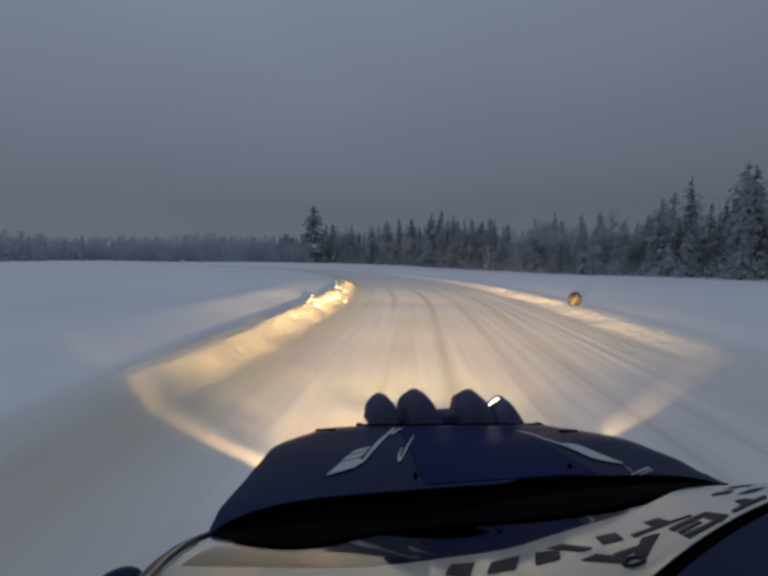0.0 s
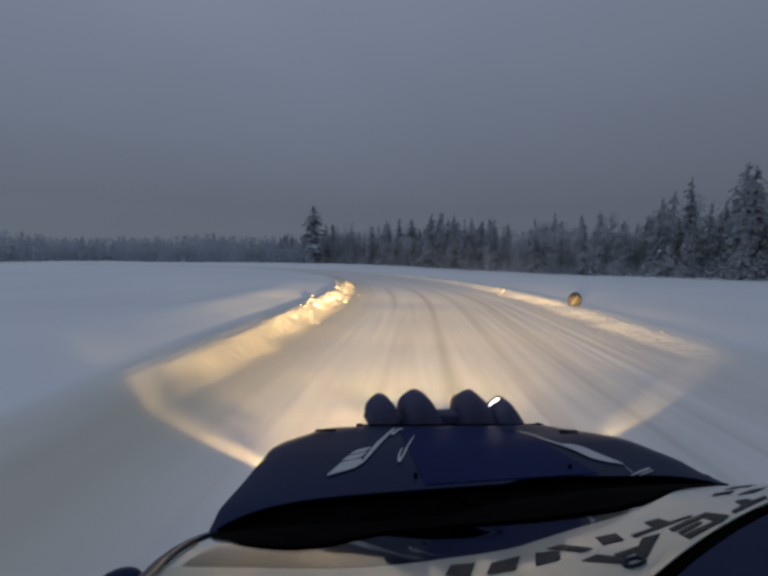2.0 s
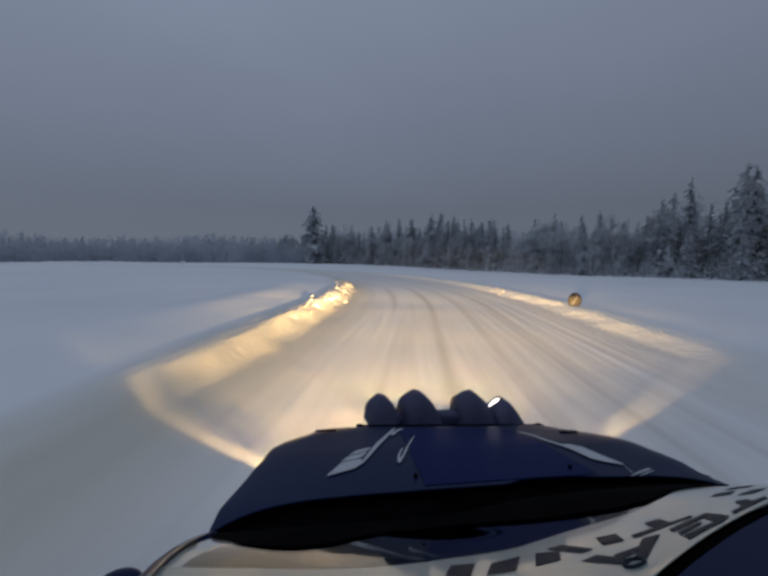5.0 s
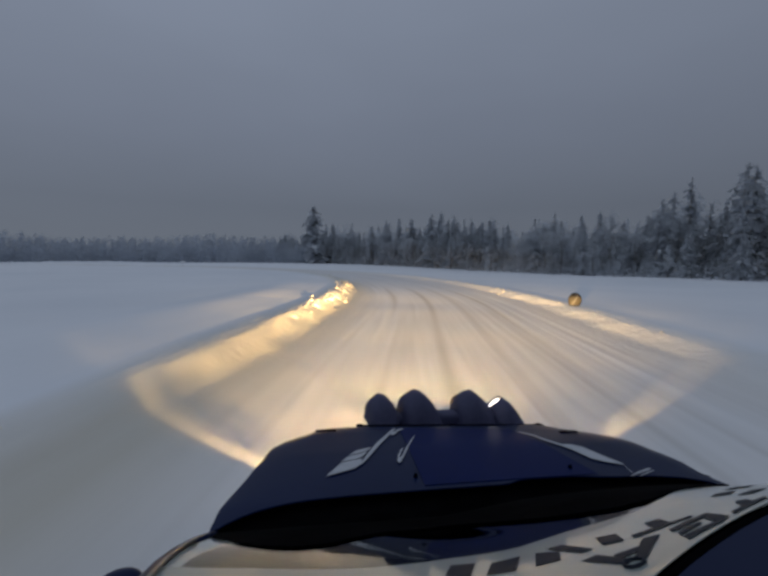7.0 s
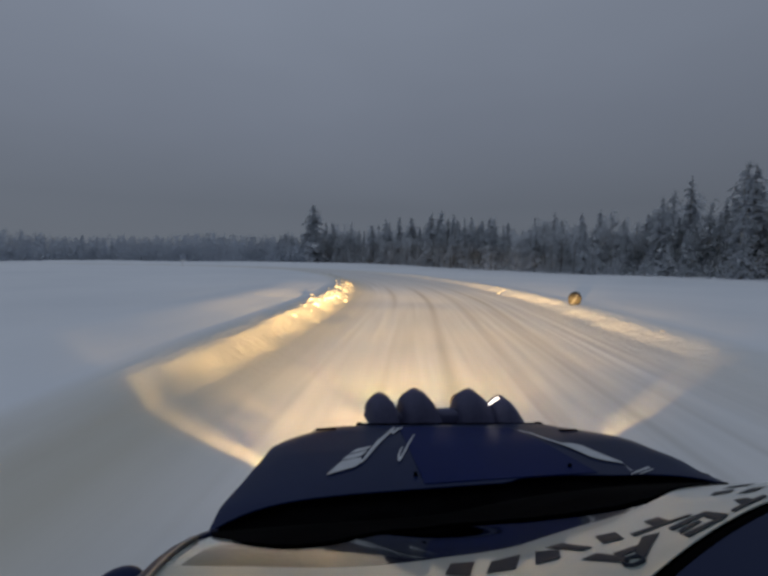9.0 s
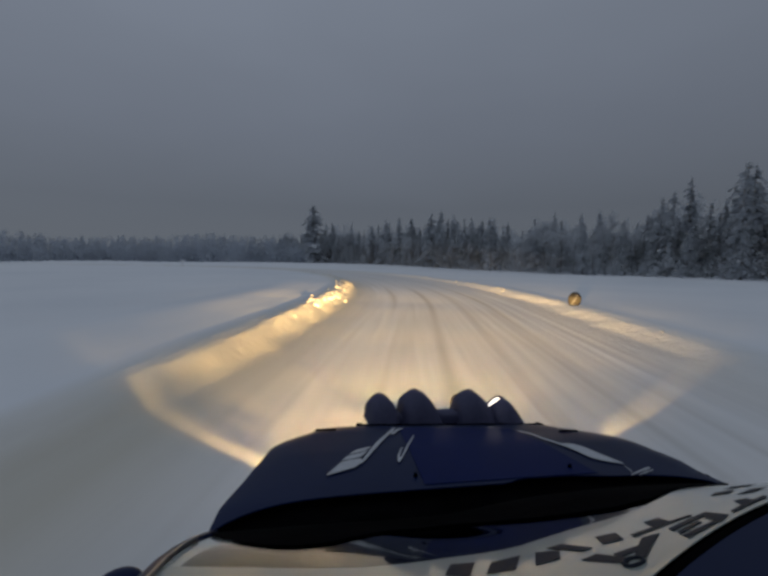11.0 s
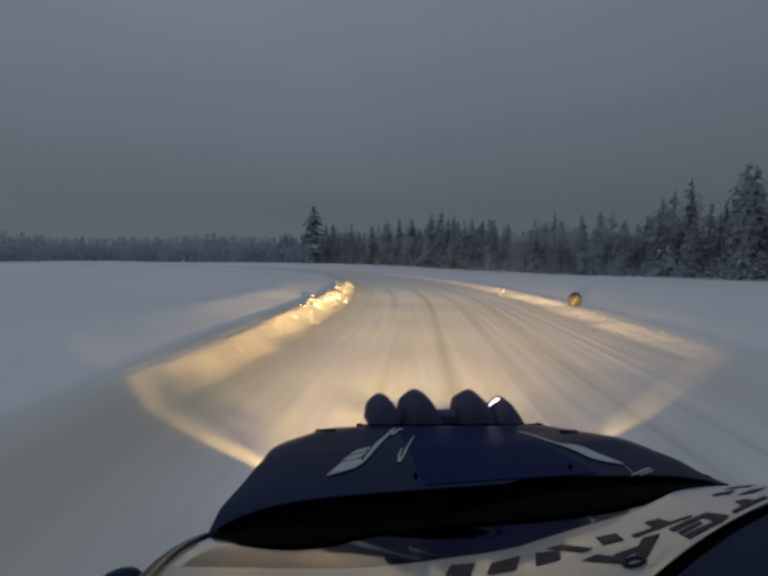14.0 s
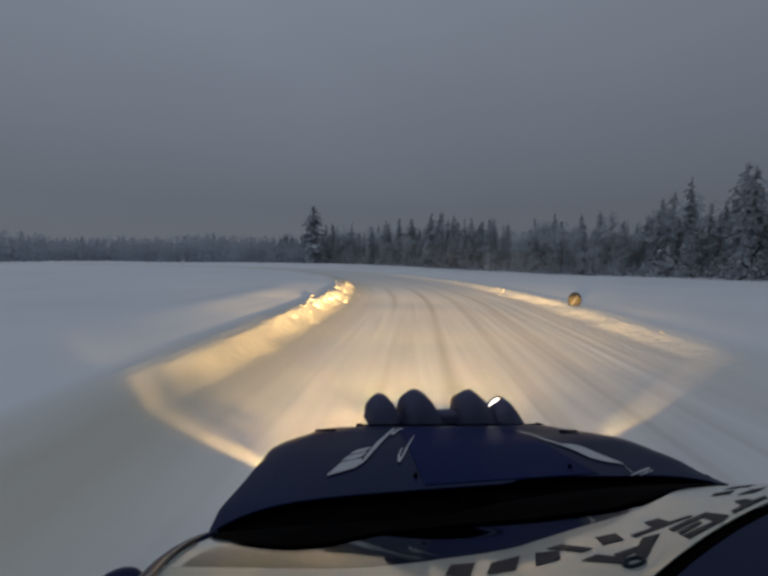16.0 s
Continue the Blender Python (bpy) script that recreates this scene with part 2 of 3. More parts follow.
def sheet(fn, nu, nv, thick=0.0, close_u=False):
    """A skin over a grid of fn(u, v), u and v from 0 to 1; thick: turned into a shell of that thickness."""
    bm = bmesh.new()
    rows = [[bm.verts.new(fn(i / nu, j / nv)) for i in range(nu + (0 if close_u else 1))] for j in range(nv + 1)]
    n = len(rows[0])
    for j in range(nv):
        for i in range(nu):
            bm.faces.new((rows[j][i], rows[j][(i + 1) % n], rows[j + 1][(i + 1) % n], rows[j + 1][i]))
    if thick:
        bmesh.ops.recalc_face_normals(bm, faces=bm.faces)
        bmesh.ops.solidify(bm, geom=bm.faces[:], thickness=thick)
    bmesh.ops.recalc_face_normals(bm, faces=bm.faces)
    for e in bm.edges:
        e.smooth = e.calc_face_angle(0) < 1
    return bm


def box(sx, sy, sz, m=Matrix(), bevel=0.0, seg=2, bm=None):
    bm = bm or bmesh.new()
    made = bmesh.ops.create_cube(bm, size=1, matrix=m @ Matrix.Diagonal((sx, sy, sz, 1)))["verts"]
    if bevel:
        edges = list({e for v in made for e in v.link_edges})
        bmesh.ops.bevel(bm, geom=edges, offset=bevel, segments=seg, affect="EDGES", profile=.5)
    return bm


def tube(points, radii, sides=8, bm=None, cap=True):
    bm = bm or bmesh.new()
    pts = [Vector(p) for p in points]
    rings = []
    for i, p in enumerate(pts):
        d = (pts[min(i + 1, len(pts) - 1)] - pts[max(i - 1, 0)]).normalized()
        side = d.cross(Vector((0, 0, 1)) if abs(d.z) < .9 else Vector((1, 0, 0))).normalized()
        up = side.cross(d)
        r = radii[i] if isinstance(radii, (list, tuple)) else radii
        rings.append([bm.verts.new(p + r * (math.cos(a) * side + math.sin(a) * up)) for a in (2 * math.pi * k / sides for k in range(sides))])
    for a, b in zip(rings, rings[1:]):
        for k in range(sides):
            bm.faces.new((a[k], a[(k + 1) % sides], b[(k + 1) % sides], b[k]))
    if cap:
        bm.faces.new(rings[0][::-1])
        bm.faces.new(rings[-1])
    return bm


# ---- ground: one sheet of snow with the driven track sunk between banks ----
rng = np.random.default_rng(7)
LATTICE = rng.random((256, 256))


def value_noise(x, y):
    xi, yi = np.floor(x).astype(int), np.floor(y).astype(int)
    fx, fy = x - xi, y - yi
    fx, fy = fx * fx * (3 - 2 * fx), fy * fy * (3 - 2 * fy)
    g = lambda i, j: LATTICE[i % 256, j % 256]
    return ((g(xi, yi) * (1 - fx) + g(xi + 1, yi) * fx) * (1 - fy) + (g(xi, yi + 1) * (1 - fx) + g(xi + 1, yi + 1) * fx) * fy) - .5


def rough_noise(x, y, octaves=4):
    return sum(value_noise(x * 2 ** k + 17 * k, y * 2 ** k + 31 * k) / 2 ** k for k in range(octaves))


BEND_R, BEND_X, BEND_Y = 60.0, 1.30, 13.0     # the track runs straight, then bends to the left on this radius


SLANT_AT, SLANT_C, SLANT_S = (1.25, 3.0), math.cos(radians(4.0)), math.sin(radians(4.0))     # its straight start heads a little to the right


def track_uv(x, y):
    """Lateral place on the track (right is positive) and length along it."""
    x, y = np.asarray(x, float) - SLANT_AT[0], np.asarray(y, float) - SLANT_AT[1]
    x, y = x * SLANT_C - y * SLANT_S + SLANT_AT[0], x * SLANT_S + y * SLANT_C + SLANT_AT[1]
    cx = BEND_X - BEND_R
    rad = np.hypot(x - cx, y - BEND_Y)
    ang = np.arctan2(y - BEND_Y, x - cx)
    u = np.where(y < BEND_Y, x - BEND_X, rad - BEND_R)
    v = np.where(y < BEND_Y, y, BEND_Y + BEND_R * ang)
    past = (x < cx) & (y > BEND_Y)
    u = np.where(past, y - BEND_Y - BEND_R, u)
    v = np.where(past, BEND_Y + BEND_R * math.pi / 2 + (cx - x), v)
    return np.where((y < BEND_Y) & (x < cx), -60.0, u), v


def step(a, b, t):
    t = np.clip((t - a) / (b - a), 0, 1)
    return t * t * (3 - 2 * t)


# wheel ruts: place across the track, half width, depth, how far they are worn to ice
RUTS = [(-1.98, .14, .022, .35), (-1.62, .09, .028, .75), (-.62, .12, .014, .2), (-.30, .11, .034, 1.0), (.02, .07, .014, .3), (.62, .11, .026, .5), (.98, .08, .016, .3),
        (1.30, .10, .022, .4), (1.62, .11, .034, .9), (2.10, .08, .016, .3), (2.48, .10, .026, .65), (-2.5, .12, .014, .25),
        (-2.22, .05, .010, .2), (-1.30, .055, .010, .3), (-1.05, .05, .010, .2), (-.86, .05, .008, .2), (.30, .045, .012, .5), (1.16, .045, .010, .35), (1.88, .045, .012, .5), (2.78, .06, .010, .3)]


def rut_lines(u, v):
    """For each rut the distance from its line in half widths; the lines wander a little and cross."""
    wander = .25 * value_noise(v * .06 + 9, v * 0 + 4)
    for gu, gw, depth, worn in RUTS:
        yield (u - gu - wander - .5 * value_noise(v * .05 + 13 * gu, v * 0 + gu)) / gw, depth, worn


def wear(x, y):
    """How far the snow is worn to ice by the wheels, 0 to 1."""
    u, v = track_uv(x, y)
    w = np.zeros_like(u)
    for k, (d, depth, worn) in enumerate(rut_lines(u, v)):
        fade = np.clip(.62 + 1.5 * value_noise(v * .11 + 7 * k, v * 0 + k), 0, 1)
        w = np.maximum(w, worn * fade * np.exp(-d * d * .9))
    return w * step(3.5, 3.0, np.abs(u))


def ground_z(x, y):
    x, y = np.asarray(x, float), np.asarray(y, float)
    u, v = track_uv(x, y)
    far = step(6, 13, v)
    drawn = rough_noise(u * 1.3 + 3, v * .16, 3)
    lump = drawn * (1 - far) * .8 + rough_noise(x * 1.1, y * 1.1, 4) * far
    broad = rough_noise(x * .09 + 5, y * .09 + 3, 3)
    z = .006 * rough_noise(x * .6, y * .6, 3)
    for d, depth, worn in rut_lines(u, v):
        z = z - .36 * depth * np.exp(-d * d) + .18 * depth * np.exp(-(np.abs(d) - 1.9) ** 2 * 1.4)
    out = -u - .38 * step(7.5, 2.5, v)
    left = step(3.38, 4.10, out + .16 * lump + .07 * rough_noise(u * 2.2, v * 1.6, 3)) * (.29 + .05 * broad) * (.62 + .38 * step(3, 7, v)) - step(4.1, 5.2, out) * .075
    right = step(3.35, 4.1, u + .2 * lump) * (.17 + .05 * broad) - step(4.3, 5.6, u) * .06
    off = np.where(u < 0, step(3.3, 3.7, out), step(3.2, 3.6, u))
    ridge = np.where(u < 0, np.exp(-((out - 4.0) / .36) ** 2), .35 * np.exp(-((u - 4.0) / .38) ** 2))
    z = z * (1 - off) + left + right + off * (.011 * lump + .10 * broad * step(5, 14, np.abs(u)))
    z = z + ridge * (.10 * np.maximum(lump, -.2) + far * .09 * rough_noise(x * 5.3, y * 5.3, 2) + (1 - far) * .05 * rough_noise(u * 3.5, v * .9, 3))
    mound = np.exp(-((-u - 7.2) / .9) ** 2) * (.07 + .08 * broad) + .12 * np.exp(-((x - 5.3) / .6) ** 2 - ((y - 6.1) / .55) ** 2)
    return z + mound + step(16, 40, u) * .4


def axis(dense, spacing, grow, end):
    lo, hi = dense
    pts = list(np.arange(lo, hi, spacing))
    a, s = pts[-1], spacing
    while a < end:
        s *= grow
        a += s
        pts.append(a)
    a, s, head = lo, spacing, []
    while a > -end:
        s *= grow
        a -= s
        head.append(a)
    return np.array(head[::-1] + pts)


def build_ground():
    xs, ys = axis((-4.5, 6.5), .05, 1.045, 3500), axis((1.5, 22), .1, 1.028, 3500)
    gx, gy = np.meshgrid(xs, ys)
    gz = ground_z(gx, gy)
    nx, ny = len(xs), len(ys)
    verts = np.stack([gx.ravel(), gy.ravel(), gz.ravel()], 1)
    i = np.arange(nx * ny).reshape(ny, nx)
    faces = np.stack([i[:-1, :-1].ravel(), i[:-1, 1:].ravel(), i[1:, 1:].ravel(), i[1:, :-1].ravel()], 1)
    me = bpy.data.meshes.new("ground")
    me.vertices.add(len(verts))
    me.vertices.foreach_set("co", verts.ravel())
    me.loops.add(faces.size)
    me.loops.foreach_set("vertex_index", faces.ravel())
    me.polygons.add(len(faces))
    me.polygons.foreach_set("loop_start", np.arange(len(faces)) * 4)
    me.polygons.foreach_set("use_smooth", np.ones(len(faces), bool))
    me.update()
    u, v = track_uv(gx.ravel(), gy.ravel())
    layer = me.uv_layers.new(name="track")
    layer.data.foreach_set("uv", np.stack([u[faces.ravel()], v[faces.ravel()]], 1).ravel())
    worn = me.attributes.new("worn", "FLOAT", "POINT")
    worn.data.foreach_set("value", wear(gx, gy).ravel().astype(np.float32))
    me.materials.append(TRACK)
    return tagged(new("ground", me), "snow-covered frozen ground with a driven track between low banks", "ground", kind="structure")


build_ground()


def on_ground(x, y):
    return float(ground_z(np.array([x]), np.array([y]))[0])


# ---- the rally car ----
car = tagged(group_at("rally_car", CAR), "navy blue rally car with four bonnet lamps on packed snow", "car")


def bonnet_z(y):
    return float(np.interp(y, [.9, 1.1, 1.45, 1.70, 1.78, 1.88, 2.0, 2.2, 2.32], [.952, .940, .905, .874, .860, .820, .745, .65, .50]))


def bonnet_half(y):
    return float(np.interp(y, [.9, 1.1, 1.34, 1.48, 1.56, 1.64, 1.70, 1.74, 1.80, 2.32], [.755, .755, .735, .705, .68, .635, .58, .54, .52, .50]))


def crown(s):
    return .004 * (1 - s * s)


def front_dip(s, y):
    return -.015 * min(1.0, max(0.0, (s + .7) / 1.2)) * float(step(1.45, 1.74, y))


def on_bonnet(x, y, lift=.004):
    s = (x - MID) / bonnet_half(y)
    return Vector((x, y, bonnet_z(y) + crown(s) + front_dip(s, y) + lift))


def bonnet_skin(u, v):
    s = 2 * u - 1
    rear = 1.135 + .03 * s - .11 * abs(s) ** 7 + .024 * float(step(.05, .15, s)) * float(step(.60, .30, s))
    y = rear + (2.30 - rear) * v
    h = bonnet_half(y) + (.03 * float(step(1.15, 1.3, y)) + .03 * float(step(1.35, 1.6, y)) if s > 0 else .022 * float(step(1.34, 1.08, y)) + .018 * float(step(1.42, 1.58, y)))
    roll = -.012 * abs(s) ** 14
    return (MID + s * h, y, bonnet_z(y) + crown(s) + front_dip(s, y) + roll)


part("bonnet", sheet(bonnet_skin, 48, 60, .004), PAINT, car, "glossy dark navy bonnet")


def patch(corners, n=8, lift=.004):
    a, b, c, d = (Vector(p).to_2d() for p in corners)

    def fn(u, v):
        p = a.lerp(b, u).lerp(d.lerp(c, u), v)
        return on_bonnet(p.x, p.y, lift)
    return sheet(fn, n, n, .0015)


part("bonnet_stripe", patch([(.275, 1.150), (.85, 1.172), (.80, 1.70), (.30, 1.74)], 14, .0025), BLUE, car, "deep blue middle panel of the bonnet")


def decal(lower, upper, label, n=10):
    """A flat sticker between two edges given along the bonnet."""
    def along(pts, u):
        pts = [Vector(q) for q in pts]
        f = u * (len(pts) - 1)
        i = min(int(f), len(pts) - 2)
        return pts[i].lerp(pts[i + 1], f - i)

    def fn(u, v):
        q = along(lower, u).lerp(along(upper, u), v)
        return on_bonnet(q.x, q.y, .006)
    return part("bonnet_decal", sheet(fn, n, 3, .0015), SILVER, car, label)


decal([(-.014, 1.241), (.037, 1.269), (.078, 1.291), (.106, 1.333)], [(-.014, 1.243), (.012, 1.295), (.034, 1.341), (.105, 1.368)], "silver wing-shaped decal band")
decal([(.036, 1.353), (.075, 1.362), (.106, 1.381), (.125, 1.416)], [(.058, 1.39), (.074, 1.402), (.104, 1.413), (.131, 1.434)], "silver wing-shaped decal band")
decal([(.066, 1.408), (.096, 1.419), (.124, 1.435), (.149, 1.468)], [(.077, 1.425), (.094, 1.448), (.121, 1.461), (.147, 1.474)], "silver wing-shaped decal band")
decal([(.100, 1.318), (.124, 1.362), (.186, 1.503), (.252, 1.647), (.285, 1.728)], [(.109, 1.355), (.133, 1.418), (.183, 1.539), (.241, 1.655), (.276, 1.729)], "silver decal line")
decal([(.250, 1.634), (.258, 1.619), (.292, 1.685), (.317, 1.712)], [(.272, 1.702), (.263, 1.66), (.292, 1.709), (.317, 1.724)], "small silver decal tick")
decal([(.341, 1.597), (.306, 1.508), (.274, 1.424), (.246, 1.353), (.229, 1.316)], [(.339, 1.604), (.302, 1.514), (.267, 1.425), (.241, 1.362), (.225, 1.333)], "thin silver decal hook")
decal([(.225, 1.333), (.233, 1.377), (.252, 1.432), (.266, 1.456)], [(.234, 1.341), (.241, 1.38), (.254, 1.422), (.266, 1.45)], "thin silver decal hook")
decal([(.879, 1.435), (.921, 1.431), (.947, 1.401), (.967, 1.309), (.988, 1.231)], [(.873, 1.425), (.896, 1.36), (.907, 1.292), (.933, 1.258), (.985, 1.227)], "silver wing-shaped decal band")
decal([(.817, 1.645), (.845, 1.590), (.853, 1.51), (.883, 1.434)], [(.810, 1.638), (.836, 1.578), (.843, 1.49), (.874, 1.420)], "silver decal line")
decal([(.943, 1.141), (.982, 1.163), (1.048, 1.192)], [(.942, 1.137), (.977, 1.153), (1.049, 1.183)], "small grey maker's mark")
decal([(.972, 1.140), (1.007, 1.158), (1.051, 1.174)], [(.970, 1.136), (1.000, 1.149), (1.048, 1.170)], "small grey maker's mark")
decal([(.979, 1.213), (.966, 1.163)], [(.977, 1.211), (.962, 1.161)], "small grey maker's mark")

for px, py in ((.26, 1.21), (.785, 1.222)):
    pin = bmesh.new()
    bmesh.ops.create_cone(pin, cap_ends=True, segments=14, radius1=.007, radius2=.005, depth=.010, matrix=Matrix.Translation(on_bonnet(px, py, .007)))
    part("bonnet_pin", pin, BLACK, car, "small black bonnet pin")
for px in (-.015, 1.035):
    m = Matrix.Translation(on_bonnet(px, 1.725 - .10 * (px > .5), .004))
    part("bonnet_catch", box(.085, .016, .005, m, .002), BLACK, car, "flat black bonnet catch")


# four bonnet lamps, seen from behind their padded shells
OUTLINES = [([-1, -.93, -.6, -.1, .23, .65, .93, 1], [0, .57, .82, 1, .98, .84, .60, 0]),
            ([-1, -.97, -.8, -.48, -.15, .11, .46, .67, .87, 1], [0, .49, .72, .88, 1, .93, .76, .53, .36, 0]),
            ([-1, -.99, -.91, -.58, -.23, -.07, .07, .47, .77, .93, 1], [0, .43, .64, .85, .97, 1, .97, .77, .60, .3, 0]),
            ([-1, -.93, -.73, -.48, -.23, .03, .40, .70, .90, 1], [0, .64, .76, .93, 1, .90, .59, .24, .07, 0])]


def lamp_shell(hw, h, depth, outline):
    """A dome that opens forward; its outline runs from side to side, a little puckered at the peak."""
    def fn(u, v):
        c = math.cos(math.pi * (1 - u))
        arch = sum(float(np.interp(c + d, *outline)) for d in (-.13, -.08, -.03, .03, .08, .13)) / 6
        r = math.sqrt(max(0.0, 1 - (1 - min(1.0, v / .6)) ** 2)) if v < .6 else 1.0
        r = max(r, .06)
        return (hw * c * (.55 + .45 * r), -depth * .5 + depth * v, h * arch * r + .002 * math.sin(9 * u + 6 * v))
    return sheet(fn, 36, 18, .004)


LAMPS = [(.272, 2.00, .078, .162, 8, .750), (.474, 2.02, .122, .192, 3, .736), (.762, 2.02, .119, .192, -2, .727), (.940, 1.99, .110, .154, -4, .734)]
for (lx, ly, hw, h, turn, lz), outline in zip(LAMPS, OUTLINES):
    m = pose(lx, ly, lz, 0, 0, turn)
    shell = part("lamp_shell", lamp_shell(hw, h, .20, outline), COVER, car, "padded navy cover over the back of a round lamp")
    shell.matrix_local = m
    lens_r, lens_x = min(hw * .7, h * .34), -.12 * hw
    rim = bmesh.new()
    bmesh.ops.create_cone(rim, cap_ends=False, segments=28, radius1=lens_r * 1.02, radius2=lens_r * 1.08, depth=.05, matrix=pose(lens_x, .115, h * .40, 90, 0, 0))
    part("rim", rim, STEEL, shell)
    lens = bmesh.new()
    bmesh.ops.create_uvsphere(lens, u_segments=24, v_segments=10, radius=1, matrix=pose(lens_x, .12, h * .40) @ Matrix.Diagonal((lens_r, .022, lens_r, 1)))
    part("lens", lens, GLOW, shell, "lit round lamp glass")
part("lamp_bar", box(.95, .03, .010, pose(.604, 1.90, .803, 0, 1.4, 0), .004), BLACK, car, "black bar that carries the lamps")
part("lamp_bridge", box(.15, .09, .085, pose(.60, 2.03, .787), .018), COVER, car, "padded navy bridge between two lamp covers")
part("lamp_bridge", box(.08, .09, .05, pose(.345, 2.03, .797), .018), COVER, car, "padded navy bridge between two lamp covers")
for bx in (.145, 1.055):
    part("lamp_bracket", box(.030, .035, .022, pose(bx, 1.905, .801 + (.010 if bx < .5 else -.012)), .006), BLACK, car)
# Glints at the lamp covers, added as small glowing pieces.
glint = sheet(lambda u, v: (.812 + .058 * u, 1.975, .870 + .050 * u - .012 * u * u + .016 * (v - .25) * (1 - (2 * u - 1) ** 2) ** .5), 12, 4, .004)
part("lamp_glint", glint, GLINT_GLOW, car, "glowing sliver for the bright glint at a lamp cover")
spark = bmesh.new()
bmesh.ops.create_uvsphere(spark, u_segments=12, v_segments=8, radius=1, matrix=pose(.316, 1.985, .874) @ Matrix.Diagonal((.004, .004, .006, 1)))
part("lamp_glint", spark, GLINT_GLOW, car, "glowing sliver for the bright glint at a lamp cover")


# windscreen between an arched cowl and the arched edge of the roof
def screen_top(s):
    return Vector((MID + .60 * s, .265 - .25 * s * s, 1.44 - .03 * s * s))


def screen_low(s):
    return Vector((MID + .75 * s, (1.012 + .09 * s - .09 * s ** 4) if s > 0 else (.998 + .014 * (1 + s)), .932))


def screen(s, t, lift=0.0):
    a, b = screen_top(s), screen_low(s)
    p = a.lerp(b, t)
    w = math.exp(-((s + .45) / .22) ** 2)
    p.z += math.sin(math.pi * t) * (.012 * (1 - .3 * s * s) + .0079 - w * (.028 + .0479 * (s + .5))) + math.sin(2 * math.pi * t) * (.0092 * w - .0103) + lift
    p.x += .05 * math.sin(math.pi * t) * s ** 3
    return p


part("windscreen", sheet(lambda u, v: screen(2 * u - 1, v), 90, 48, .005), GLASS, car, "glossy dark windscreen that mirrors the bonnet")
# Black sheet just under the glass, put in for the unlit cabin.
part("dark_cabin_sheet", sheet(lambda u, v: screen(2 * u - 1, v, -.03), 40, 24, .01), BLACK, car)


# Black border stretched up the glass to stand for the dark mirrored bonnet.
def dark_glass_from(s):
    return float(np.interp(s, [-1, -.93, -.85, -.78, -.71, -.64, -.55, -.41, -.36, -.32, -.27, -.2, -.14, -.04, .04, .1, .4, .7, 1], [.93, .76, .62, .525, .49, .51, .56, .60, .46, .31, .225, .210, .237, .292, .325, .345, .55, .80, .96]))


part("screen_dark_sheet", sheet(lambda u, v: screen(2 * u - 1, dark_glass_from(2 * u - 1) + (1 - dark_glass_from(2 * u - 1)) * v, .0035), 60, 16, .002), BLACK, car, "black border of the windscreen, widened in place of a dark reflection")
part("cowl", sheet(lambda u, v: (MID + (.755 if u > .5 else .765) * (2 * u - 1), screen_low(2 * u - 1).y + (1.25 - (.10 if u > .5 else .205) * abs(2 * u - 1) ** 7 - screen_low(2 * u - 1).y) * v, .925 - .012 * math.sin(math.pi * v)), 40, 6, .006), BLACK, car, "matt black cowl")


def strip_depth(s):
    return float(np.interp(s, [-1, -.85, -.72, -.68, -.63, -.60, -.55, -.52, -.41, -.36, -.30, -.18, -.08, 0, .1, 1], [.615, .475, .335, .295, .255, .235, .195, .178, .173, .163, .157, .205, .26, .30, .33, .35]))


strip = part("sun_strip", sheet(lambda u, v: screen(2 * u - 1, .001 + strip_depth(2 * u - 1) * v, .0016), 90, 12, .0005), STICKER, car, "white vinyl sun strip with dark lettering bars")


def strip_bar(points):
    a, b, c, d = (Vector(p) for p in points)

    def fn(u, v):
        p = a.lerp(b, u).lerp(d.lerp(c, u), v)
        return screen(p.x, p.y, .0024)
    part("lettering_bar", sheet(fn, 6, 4, .0002), LETTER, strip, smooth=False)


strip_bar([(-0.537, 0.069), (-0.518, 0.065), (-0.52, 0.03), (-0.532, 0.027)])
strip_bar([(-0.463, 0.05), (-0.448, 0.041), (-0.515, 0.02), (-0.515, 0.03)])
strip_bar([(-0.515, 0.05), (-0.483, 0.039), (-0.492, 0.032), (-0.522, 0.039)])
strip_bar([(-0.365, 0.036), (-0.385, 0.009), (-0.41, 0.005), (-0.392, 0.027)])
strip_bar([(-0.432, 0.041), (-0.362, 0.039), (-0.372, 0.03), (-0.44, 0.032)])
strip_bar([(-0.443, 0.027), (-0.405, 0.026), (-0.41, 0.021), (-0.453, 0.02)])
strip_bar([(-0.455, 0.017), (-0.402, 0.012), (-0.407, 0.006), (-0.463, 0.009)])
strip_bar([(-0.532, 0.134), (-0.518, 0.111), (-0.54, 0.092), (-0.565, 0.104)])
strip_bar([(-0.515, 0.132), (-0.495, 0.126), (-0.502, 0.08), (-0.515, 0.084)])
strip_bar([(-0.463, 0.104), (-0.445, 0.09), (-0.47, 0.065), (-0.488, 0.077)])
strip_bar([(-0.453, 0.068), (-0.372, 0.05), (-0.377, 0.045), (-0.46, 0.059)])
strip_bar([(-0.397, 0.086), (-0.377, 0.081), (-0.402, 0.053), (-0.43, 0.054)])
strip_bar([(-0.305, 0.039), (-0.297, 0.032), (-0.318, 0.014), (-0.348, 0.012)])
strip_bar([(-0.367, 0.015), (-0.287, 0.02), (-0.302, 0.011), (-0.377, 0.008)])
